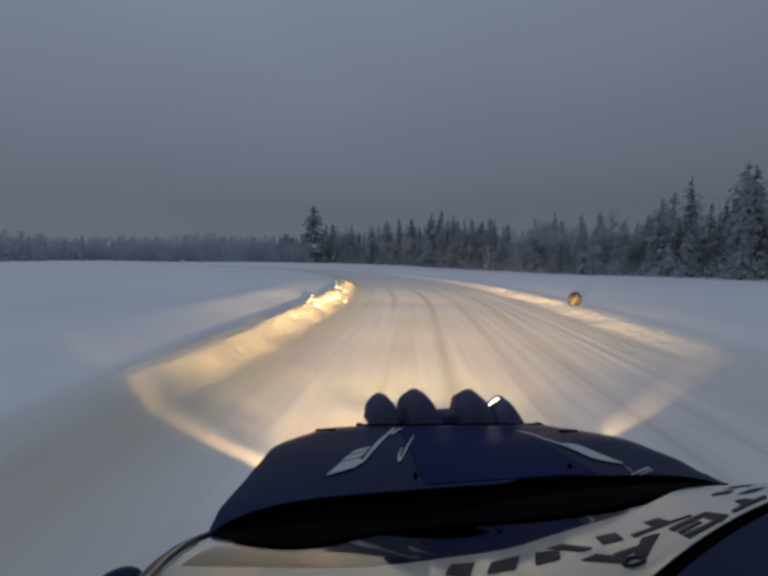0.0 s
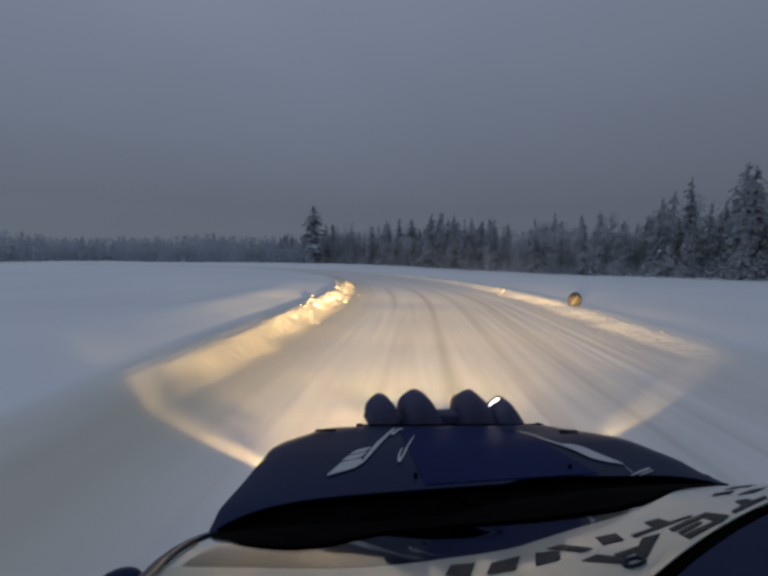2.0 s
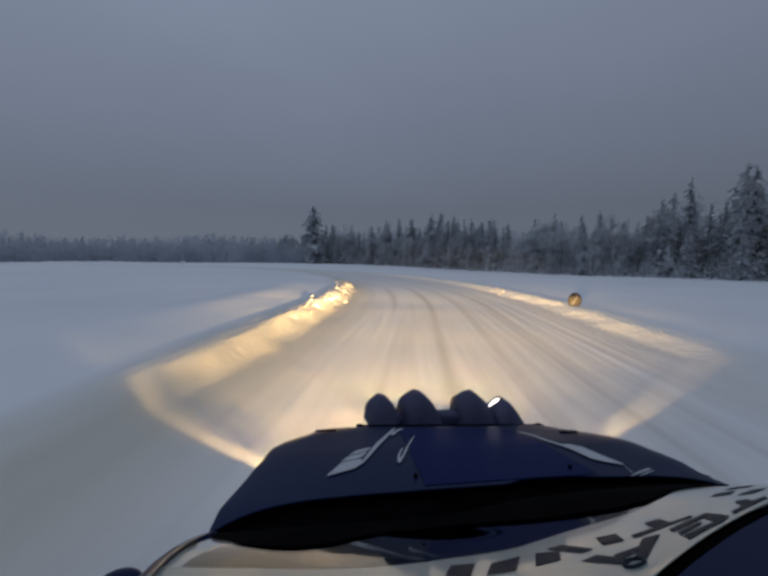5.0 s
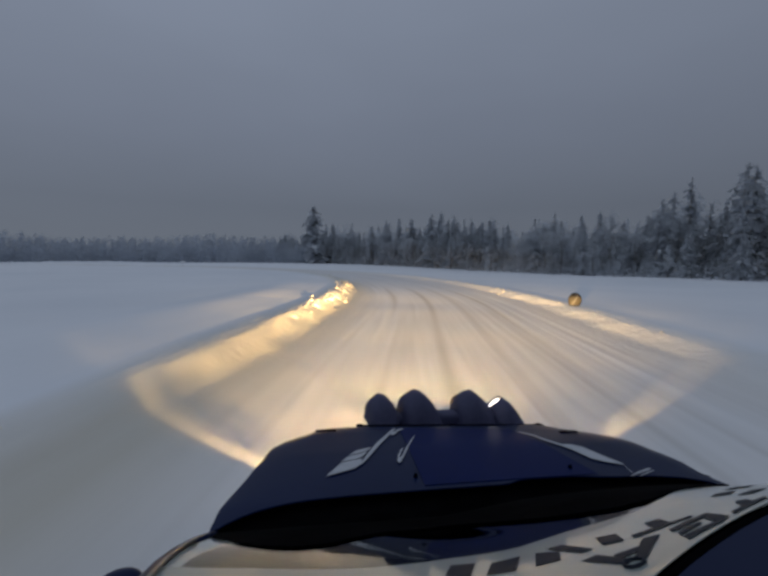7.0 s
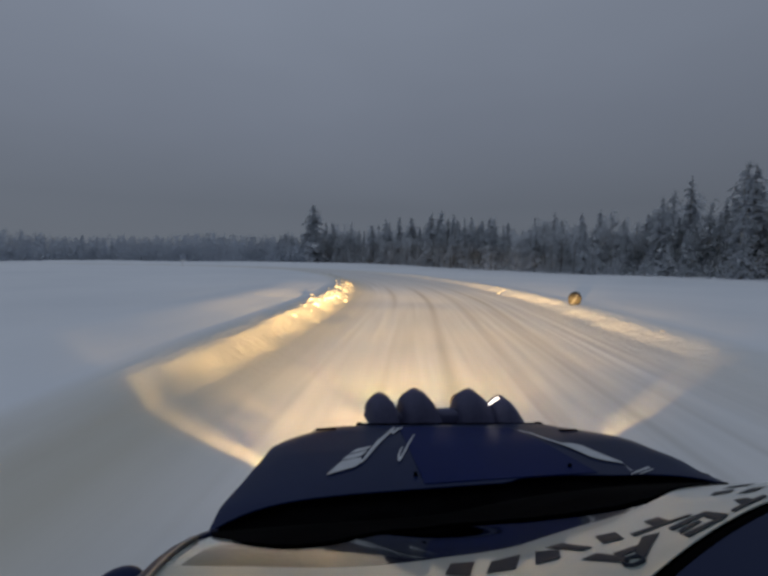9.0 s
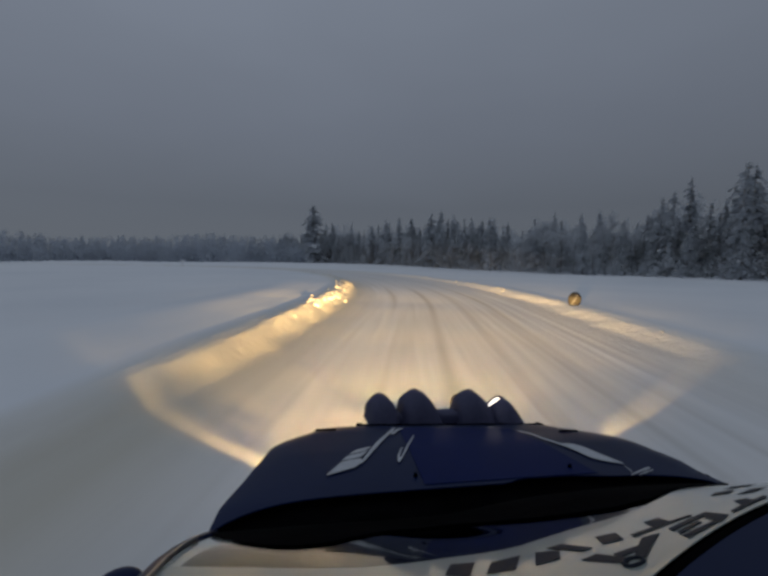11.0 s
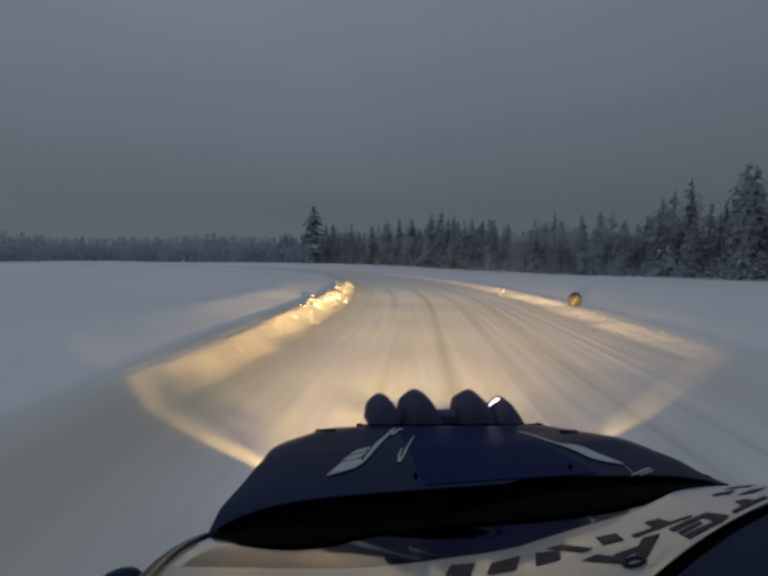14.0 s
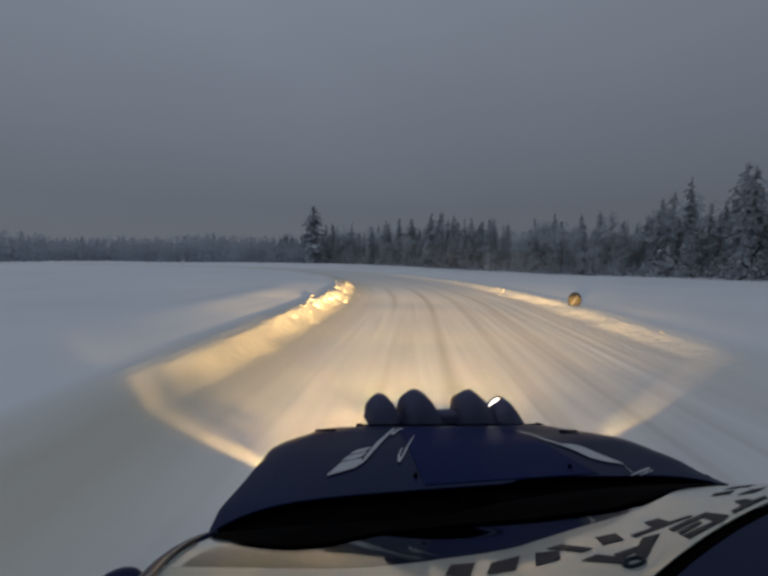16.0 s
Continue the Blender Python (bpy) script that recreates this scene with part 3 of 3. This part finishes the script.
strip_bar([(-0.607, 0.137), (-0.58, 0.159), (-0.547, 0.144), (-0.583, 0.116)])
strip_bar([(-0.635, 0.18), (-0.61, 0.203), (-0.59, 0.179), (-0.623, 0.147)])
strip_bar([(-0.235, 0.100), (-0.20, 0.116), (-0.185, 0.100), (-0.222, 0.084)])
strip_bar([(-0.15, 0.135), (-0.10, 0.152), (-0.085, 0.132), (-0.13, 0.115)])
strip_bar([(-0.25, 0.062), (-0.20, 0.072), (-0.195, 0.060), (-0.24, 0.050)])
part("lettering_bar", tube([screen(-.528 + .010 * math.cos(a), .024 + .007 * math.sin(a), .0024) for a in np.linspace(0, 2 * math.pi, 17)], .0013, 5), LETTER, strip)
part("roof_seal", tube([screen_top(s) + Vector((0, -.004, -.0022)) for s in np.linspace(-1, 1, 65)], .0032, 8), BLACK, car, "black rubber seal")


def roof_skin(u, v):
    s = 2 * u - 1
    a = screen_top(s)
    y = a.y - .0055 + (-1.25 - a.y) * v
    return (a.x, y, a.z + .030 * math.sin(math.pi * min(1, v * 1.1) * .6) * (1 - s * s))


part("roof", sheet(roof_skin, 24, 16, .01), ROOF, car, "navy roof panel")
for sx in (-1, 1):
    pts = [screen(sx, t) + Vector((sx * .012, 0, -.002)) for t in np.linspace(0, 1, 12)]
    part("windscreen_pillar", tube(pts, .009, 8), PAINT, car)
    part("pillar_trim", tube([p + Vector((-sx * .011, 0, .009)) for p in pts[:10]], .004, 6), STEEL, car, "thin bright trim")
    m = pose(MID + sx * .89, .80, .968, 0, 0, sx * 12) @ Matrix.Diagonal((.045, .05, .022, 1))
    mirror = bmesh.new()
    bmesh.ops.create_uvsphere(mirror, u_segments=18, v_segments=10, radius=1, matrix=m)
    mir = part("side_mirror", mirror, PAINT, car)
    part("arm", tube([(MID + sx * .77, .84, .93), (MID + sx * .86, .80, .97)], .012, 6), BLACK, mir)


# lower body, nose and wheels
def body_skin(u, v):
    y = 2.30 - 4.2 * v
    top = bonnet_z(y) - .03 if y > 1.0 else .90
    half = min(.765, bonnet_half(y) - .006 if y > 1.0 else .765)
    a = 2 * math.pi * u
    cx, cz = math.cos(a), math.sin(a)
    e = .28
    px = half * math.copysign(abs(cx) ** e, cx)
    pz = math.copysign(abs(cz) ** e, cz)
    return (MID + px, y, .30 + (top - .30) * (.5 + .5 * pz))


def wing_skin(sx):
    def fn(u, v):
        y = 2.28 - 1.28 * v
        top = float(np.interp(y, [1.0, 1.3, 1.6, 2.0, 2.28], [.86, .82, .74, .59, .46]))
        a = 2 * math.pi * u
        cx, cz = math.cos(a), math.sin(a)
        px, pz = (math.copysign(abs(q) ** .35, q) for q in (cx, cz))
        return (MID + sx * (.61 + .155 * px), y, .33 + (top - .33) * (.5 + .5 * pz))
    return sheet(fn, 28, 20, 0, True)


for sx in (-1, 1):
    wing = wing_skin(sx)
    bmesh.ops.holes_fill(wing, edges=wing.edges, sides=40)
    part("wing", wing, PAINT, car, "navy front wing")

shell_bm = sheet(body_skin, 48, 60, 0, True)
bmesh.ops.holes_fill(shell_bm, edges=shell_bm.edges, sides=60)
part("body", shell_bm, PAINT, car)


def cabin_side(sx):
    def fn(u, v):
        y = .92 - 2.5 * u
        low = Vector((MID + sx * .76, y, .88))
        top = screen_top(sx)
        high = Vector((top.x, min(top.y, y), top.z))
        t = min(1.0, max(0.02, (.95 - y) / .9)) * min(1.0, max(.05, (y + 1.62) / .5))
        return low.lerp(high, v * t)
    return sheet(fn, 24, 6, .006)


for sx in (-1, 1):
    part("side_window", cabin_side(sx), BLACK, car, "dark side glazing")
part("rear_window", sheet(lambda u, v: (MID + .6 * (2 * u - 1), -1.22 - .42 * v, 1.42 - .52 * v), 8, 6, .006), BLACK, car)
for sx in (-1, 1):
    for wy in (1.62, -.85):
        tyre = bmesh.new()
        bmesh.ops.create_cone(tyre, cap_ends=True, segments=32, radius1=.305, radius2=.305, depth=.17, matrix=pose(MID + sx * .685, wy, .305, 0, 90, 0))
        bmesh.ops.bevel(tyre, geom=[e for e in tyre.edges if abs(e.calc_face_angle(0)) > 1], offset=.03, segments=2, affect="EDGES")
        wheel = part("wheel", tyre, RUBBER, car)
        hub = bmesh.new()
        bmesh.ops.create_cone(hub, cap_ends=True, segments=24, radius1=.19, radius2=.16, depth=.02, matrix=pose(MID + sx * .775, wy, .305, 0, 90 * sx, 0))
        part("rim", hub, STEEL, wheel)
    head = bmesh.new()
    bmesh.ops.create_uvsphere(head, u_segments=24, v_segments=10, radius=1, matrix=pose(MID + sx * .40, 2.30, .45) @ Matrix.Diagonal((.085, .03, .085, 1)))
    part("headlight", head, GLOW, car, "lit round headlight")

# Unseen discs added ahead of the lamps; they block all but a rim.
for x, side, dip, half, watts, shift in RIM_LAMPS:
    p = CAR @ Vector((x, 2.20, 0))
    p.z = .78
    m = Matrix.Translation(p) @ pose(0, 0, 0, 90 - dip, 0, side) @ Matrix.Translation((shift, 0, -.06))
    shield, wide = bmesh.new(), .06 * math.tan(radians(half - 2.3))
    bmesh.ops.create_cone(shield, cap_ends=True, segments=40, radius1=wide, radius2=wide, depth=.002, matrix=CAR.inverted() @ m)
    part("rim_beam_blocker", shield, BLACK, car, "unseen black disc added ahead of a bonnet lamp to shape its beam")


# ---- trees ----
def spruce(h, width, seed, bare=.1):
    """A snow-laden spruce: tapered trunk, drooping boughs in whorls, clumps of snow on the boughs."""
    r = random.Random(seed)
    tree = new("spruce_tree")
    lean = Vector((r.uniform(-.02, .02), r.uniform(-.02, .02), 1)) * h
    n = 9
    pts = [lean * (i / n) + Vector((r.uniform(-.03, .03), r.uniform(-.03, .03), 0)) * (h / 8) for i in range(n + 1)]
    pts[0] = Vector((0, 0, -.25))
    part("trunk", tube(pts, [max(.012, .016 * h * (1 - i / (n + .3)) ** .9) for i in range(n + 1)], 7), BARK, tree)
    crown_bm, snow_bm = bmesh.new(), bmesh.new()
    levels = int(22 + h * 1.1)
    for k in range(levels):
        q = bare + (.985 - bare) * (k / (levels - 1)) ** .92
        reach = width * (.07 + .80 * (1 - q) ** .66) * r.uniform(.5, 1.15)
        if q < .25:
            reach *= .55 + 1.8 * q
        for b in range(r.randint(5, 9)):
            a = r.uniform(0, 2 * math.pi)
            if r.random() < .12:
                continue
            out = Vector((math.cos(a), math.sin(a), 0))
            side = Vector((-out.y, out.x, 0))
            length = reach * r.uniform(.55, 1.15)
            base = lean * min(.99, q + r.uniform(-.02, .02))
            rise, droop = r.uniform(.05, .35) * (q - .2), r.uniform(.35, .85)
            line = []
            for s in range(5):
                f = s / 4
                line.append(base + out * length * f + Vector((0, 0, length * (rise * f - droop * f * f))))
            for s in range(4):
                p, q2 = line[s], line[s + 1]
                w0 = length * (.10, .30, .27, .16)[s] * r.uniform(.7, 1.3) + .03
                w1 = length * (.30, .27, .16, .02)[s] * r.uniform(.7, 1.3) + .015
                hang = Vector((0, 0, -1)) * length * r.uniform(.10, .28)
                for sg in (-1, 1):
                    e0 = p + side * sg * w0 + hang * .5 + out * length * r.uniform(-.05, .08)
                    e1 = q2 + side * sg * w1 + hang * .5 + out * length * r.uniform(0, .12)
                    crown_bm.faces.new([crown_bm.verts.new(c) for c in ((p, q2, e1, e0) if sg > 0 else (p, e0, e1, q2))])
                tip = (p + q2) * .5 + hang * 1.5 + side * r.uniform(-.1, .1) * length
                crown_bm.faces.new([crown_bm.verts.new(c) for c in (p, tip, q2)])
            if r.random() < .30 and length > .12:
                f = r.uniform(.35, .85)
                c = base + out * length * f + Vector((0, 0, length * (rise * f - droop * f * f) + .03))
                sz = length * r.uniform(.06, .20) + .03
                m = Matrix.Translation(c) @ Matrix.Rotation(a, 4, "Z") @ Matrix.Rotation(droop * .8, 4, "Y") @ Matrix.Diagonal((sz * 1.35, sz * r.uniform(.6, 1), sz * .42, 1))
                vs = bmesh.ops.create_icosphere(snow_bm, subdivisions=1, radius=1, matrix=m)["verts"]
                for v in vs:
                    v.co += Vector((r.uniform(-1, 1), r.uniform(-1, 1), r.uniform(-1, .6))) * sz * .22
    tagged(part("crown", crown_bm, NEEDLE, tree, "drooping dark green boughs, paled for frost and haze", smooth=False), kind="stuff")
    tagged(part("snow_load", snow_bm, TREE_SNOW, tree, "clumps of snow on the boughs"), kind="stuff")
    return tagged(tree, "snow-laden dark spruce at the edge of the snowfield", "tree", "trees along the shore")


def birch(h, width, seed):
    """A bare birch paled for frost and haze: a slender trunk, rising limbs and a loose cloud of fine twigs."""
    r = random.Random(seed)
    tree = new("birch_tree")
    pts = [Vector((r.uniform(-.05, .05) * i, r.uniform(-.05, .05) * i, h * .93 * i / 7)) for i in range(8)]
    pts[0].z = -.25
    trunk = tube(pts, [max(.012, .011 * h * (1 - i / 7.4)) for i in range(8)], 7)
    verts, faces = [], []
    for _ in range(26):
        f = r.uniform(.22, .9)
        base = pts[int(f * 7)].lerp(pts[int(f * 7) + 1], f * 7 % 1)
        a, reach = r.uniform(0, 2 * math.pi), width * r.uniform(.55, 1.1) * (1 - .75 * abs(f - .45) ** 1.2)
        tip = base + Vector((math.cos(a) * reach, math.sin(a) * reach, reach * r.uniform(.5, 1.3)))
        bend = base.lerp(tip, .5) + Vector((0, 0, -.12 * reach))
        tube([base, bend, tip], [.028, .017, .006], 5, trunk)
        for _ in range(44):
            c = base.lerp(tip, r.uniform(.2, 1.0)) + Vector((r.gauss(0, .12), r.gauss(0, .12), r.gauss(0, .12))) * width
            d = Vector((r.uniform(-1, 1), r.uniform(-1, 1), r.uniform(-.9, .7))).normalized() * r.uniform(.10, .26)
            w = Vector((r.uniform(-1, 1), r.uniform(-1, 1), r.uniform(-1, 1))).normalized() * r.uniform(.02, .06)
            n = len(verts)
            verts += [c - d, c + w, c + d, c - w]
            faces.append((n, n + 1, n + 2, n + 3))
    part("trunk", trunk, BARK, tree)
    me = bpy.data.meshes.new("crown")
    me.from_pydata(verts, [], faces)
    me.materials.append(TWIG)
    crown_ob = new("crown", me)
    crown_ob.parent = tree
    tagged(crown_ob, "twigs paled for frost and haze", kind="stuff")
    return tagged(tree, "bare birch beside the snowfield, paled for frost and haze", "tree", "trees along the shore")


KINDS = [spruce(8.0, 1.7, 3, .03), spruce(8.0, 1.35, 5, .08), spruce(8.0, 2.1, 8, .03), spruce(8.0, 1.2, 12, .1), spruce(8.0, 2.3, 21, .04), spruce(8.0, 1.6, 34, .2), spruce(8.0, 1.3, 55, .42),
         spruce(8.0, 1.9, 61, .1), birch(8.0, 1.7, 4), birch(8.0, 1.4, 9), birch(8.0, 2.0, 15)]
used = set()


def plant(kind, x, y, h, wide=1.0, turn=0.0):
    m = pose(x, y, on_ground(x, y) - .05, 0, 0, turn)
    s = h / 8.0
    ob = KINDS[kind]
    if kind in used:
        ob = copy_thing(ob, m)
    used.add(kind)
    ob.matrix_world = m @ Matrix.Diagonal((s * wide, s * wide, s, 1))
    return ob


# the shore: bearing (degrees to the right), distance, height of the trees
SHORE = [(-17, 150, 9.5), (-10, 130, 10.4), (-5, 108, 9.6), (0, 92, 8.9), (8, 72, 8.2), (14.5, 59, 7.2), (20, 53, 6.7), (26, 48.6, 6.5), (31, 46.0, 6.7), (36, 44, 7.3),
         (41, 42, 8.1), (48, 40, 9.0), (60, 38, 9.4)]
sa, sd, sh = zip(*SHORE)
pick = random.Random(11)


def lofty(az):
    """Groups of taller and lower trees along the shore."""
    return 1 + .10 * math.sin(az * .9 + 1) + .07 * math.sin(az * 2.3) + .05 * math.sin(az * 4.1 + 2)


az = -15.0
while az < 58:
    d0, h0 = float(np.interp(az, sa, sd)), float(np.interp(az, sa, sh)) * lofty(az)
    for row in range(5 if az > 4 else 4):
        d = d0 + 1.0 + row * 2.0 + pick.uniform(-1.2, 1.8)
        a = radians(az + pick.uniform(-.8, .8))
        h = h0 * pick.choice((.60, .75, .84, .90, .94, .98, 1.10)) * (1 + .03 * row) * (.78 + .22 * float(step(-15, -9, az)))
        kind = pick.choice((0, 1, 2, 3, 4, 5, 6, 7, 8, 9, 10, 10))
        if row == 0:
            h *= pick.choice((.3, .5, .8))
        elif kind > 7:
            h *= .84
        plant(kind, d * math.sin(a), d * math.cos(a), h, pick.uniform(1.0, 1.55), pick.uniform(0, 360))
    az += math.degrees(1.12 / d0) * pick.uniform(.6, 1.5)
plant(4, 118 * math.sin(radians(-9.5)), 118 * math.cos(radians(-9.5)), 16.0, 1.7, 40)


def loose_crown(r, at, h, w, pieces, size, pointed):
    """A crown as a loose cloud of small frosted sprays, thinning out upwards and outwards to blur like haze; returns
    corners, four to a spray.
    """
    f = r.random(pieces) ** 1.15
    full = np.where(pointed, 1 - f * .92, np.sqrt(np.clip(1 - (2 * f - .95) ** 2, .02, 1)))
    rad, a = w * full * np.sqrt(r.random(pieces)) * r.uniform(.7, 1.15, pieces), r.uniform(0, 2 * math.pi, pieces)
    c = np.stack([at[0] + rad * np.cos(a), at[1] + rad * np.sin(a), at[2] + h * (.02 + .98 * f) - .12 * rad], 1)
    d, e = r.normal(size=(pieces, 3)), r.normal(size=(pieces, 3))
    d[:, 2] *= .7
    k = size * r.uniform(.5, 1.3, (pieces, 1)) * (1.1 - .6 * f[:, None])
    d, e = d / np.linalg.norm(d, axis=1)[:, None] * k, e / np.linalg.norm(e, axis=1)[:, None] * k * .55
    return np.stack([c - d, c + e, c + d, c - e], 1).reshape(-1, 3)


def woods(name, corners, material, label):
    verts = np.concatenate(corners)
    me = bpy.data.meshes.new(name)
    me.from_pydata(verts.tolist(), [], np.arange(len(verts)).reshape(-1, 4).tolist())
    me.materials.append(material)
    return tagged(new(name, me), label, "woods", kind="stuff")


def back_woods():
    """The trees behind the front rows, which merge into one mass."""
    r = np.random.default_rng(23)
    out, az = [], -16.0
    while az < 60:
        d0, h0 = float(np.interp(az, sa, sd)), float(np.interp(az, sa, sh)) * lofty(az)
        for row in range(5):
            d, a = d0 + 9.5 + row * 2.6 + r.uniform(-1.2, 1.2), radians(az + r.uniform(-.6, .6))
            x, y = d * math.sin(a), d * math.cos(a)
            h = h0 * r.uniform(.72, 1.10) * (1 + .02 * row) * (.75 + .25 * float(step(-16, -9, az)))
            out.append(loose_crown(r, (x, y, on_ground(x, y) - .2), h, r.uniform(1.0, 1.9), 420, .02 * h + .08, r.random() < .35))
        if az > 2:
            for row in range(3):
                d, a = d0 + 4.0 + row * 2.0 + r.uniform(-1.0, 1.0), radians(az + r.uniform(-.6, .6))
                x, y = d * math.sin(a), d * math.cos(a)
                out.append(loose_crown(r, (x, y, on_ground(x, y) - .2), h0 * r.uniform(.62, 1.02), r.uniform(.7, 1.3), 420, .012 * h0 + .08, False))
        az += math.degrees(1.4 / d0)
    woods("back_woods", out, NEEDLE, "dense woods behind the front rows of trees, paled for frost and haze")


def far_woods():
    """The frosted woods round the far shores; pale colour and sparse sprays stand for haze."""
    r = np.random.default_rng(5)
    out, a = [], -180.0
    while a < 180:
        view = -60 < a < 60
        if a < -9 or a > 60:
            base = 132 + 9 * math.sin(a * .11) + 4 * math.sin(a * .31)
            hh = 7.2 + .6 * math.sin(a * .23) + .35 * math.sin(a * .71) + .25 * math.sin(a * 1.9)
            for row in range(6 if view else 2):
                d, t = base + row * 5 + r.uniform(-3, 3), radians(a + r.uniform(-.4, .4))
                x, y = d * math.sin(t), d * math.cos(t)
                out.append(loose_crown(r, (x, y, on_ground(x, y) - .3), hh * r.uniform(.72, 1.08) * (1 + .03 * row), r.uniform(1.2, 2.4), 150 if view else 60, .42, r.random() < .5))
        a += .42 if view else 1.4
    woods("far_woods", out, FAR_HAZED, "frosted conifer woods along the far shore, paled in colour for haze")


def undergrowth():
    """Low bushes, paled for frost and haze, that close the foot of the woods."""
    r = np.random.default_rng(31)
    out, az = [], -16.0
    while az < 60:
        d0, h0 = float(np.interp(az, sa, sd)), float(np.interp(az, sa, sh))
        for row in range(4):
            d, a = d0 + .6 + row * 2.0 + r.uniform(-.9, .9), radians(az + r.uniform(-.6, .6))
            x, y = d * math.sin(a), d * math.cos(a)
            out.append(loose_crown(r, (x, y, on_ground(x, y) - .3), h0 * r.uniform(.16, .45), r.uniform(.7, 1.5), 170, .15, False))
        az += math.degrees(1.0 / d0)
    woods("undergrowth", out, TWIG, "low bushes at the foot of the woods, paled for frost and haze")


back_woods()
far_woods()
undergrowth()


# ---- round sign on a stake in the snow ----
def sign():
    x, y = 6.29, 13.5
    z = on_ground(x, y)
    ob = tagged(group_at("track_sign", pose(x, y, z, 0, 0, 12)), "round dull yellow sign with dark rim and slash", "sign")
    zc = max(.20, .32 - z)
    part("stake", box(.035, .03, zc + .3, pose(0, .03, zc * .5 - .2), .005), BARK, ob, "weathered wooden stake")
    disc = bmesh.new()
    bmesh.ops.create_cone(disc, cap_ends=True, segments=40, radius1=.25, radius2=.25, depth=.012, matrix=pose(0, 0, zc, 90, 0, 0))
    bmesh.ops.bevel(disc, geom=[e for e in disc.edges if e.calc_face_angle(0) > 1], offset=.003, segments=1, affect="EDGES")
    face = part("sign_face", disc, YELLOW, ob, smooth=False)

    def ring(u, v):
        t = 2 * math.pi * u
        rr = .215 + .037 * v
        return (rr * math.cos(t), -.012, zc + rr * math.sin(t))
    part("rim", sheet(ring, 40, 1, .004, True), DARK, face)
    part("slash", box(.06, .005, .40, pose(0, -.011, zc, 0, 32, 0), .001), BARK, face)


sign()


# ---- broken snow thrown up on the banks ----
def clod(seed):
    r = random.Random(seed)
    bm = bmesh.new()
    bmesh.ops.create_icosphere(bm, subdivisions=1, radius=1)
    ph = [r.uniform(0, 6) for _ in range(6)]
    for v in bm.verts:
        c = v.co
        k = 1 + .22 * math.sin(2.3 * c.x + ph[0]) + .2 * math.sin(2.9 * c.y + ph[1]) + .16 * math.sin(3.7 * c.z + ph[2]) + r.uniform(-.2, .2)
        v.co = Vector((c.x * k * 1.2, c.y * k, c.z * k * .72))
    ob = part("snow_clod", bm, CLOD, smooth=False)
    return tagged(ob, "broken lump of snow on the track bank", "snow lump", "snow clods on the banks")


clods = [clod(s) for s in (1, 2, 3, 4, 5)]
toss = random.Random(19)
placed = set()


def throw(x, y, s):
    k = toss.randrange(5)
    z = on_ground(x, y) + s * .15
    m = pose(x, y, z, toss.uniform(-25, 25), toss.uniform(-25, 25), toss.uniform(0, 360))
    ob = clods[k] if k not in placed else copy_thing(clods[k], m)
    placed.add(k)
    ob.matrix_world = m @ Matrix.Diagonal((s, s * toss.uniform(.7, 1.1), s * toss.uniform(.7, 1), 1))


def track_point(u, v):
    if v < BEND_Y:
        x, y = BEND_X + u, v
    else:
        a = (v - BEND_Y) / BEND_R
        x, y = BEND_X - BEND_R + (BEND_R + u) * math.cos(a), BEND_Y + (BEND_R + u) * math.sin(a)
    x, y = x - SLANT_AT[0], y - SLANT_AT[1]
    return x * SLANT_C + y * SLANT_S + SLANT_AT[0], -x * SLANT_S + y * SLANT_C + SLANT_AT[1]


for _ in range(140):
    v = 9 + 18 * toss.random() ** .8
    throw(*track_point(-toss.gauss(3.95, .22), v), toss.choice((.025, .03, .04, .05, .07, .10)))
for _ in range(25):
    v = 8 + 28 * toss.random()
    throw(*track_point(toss.gauss(4.0, .3), v), toss.choice((.025, .03, .04, .06)))


# ---- reflector post far out on the snowfield ----
def marker(bearing, d):
    x, y = d * math.sin(radians(bearing)), d * math.cos(radians(bearing))
    ob = tagged(group_at("marker_post", pose(x, y, on_ground(x, y), 0, 0, -bearing)), "thin marker post with a pale reflector plate in the snow", "post")
    part("post", box(.05, .05, 1.1, pose(0, 0, .45), .006), BARK, ob)
    part("reflector", box(.60, .02, .24, pose(0, -.03, .75), .005), PLATE, ob, "white reflector plate")


marker(-26.0, 70)
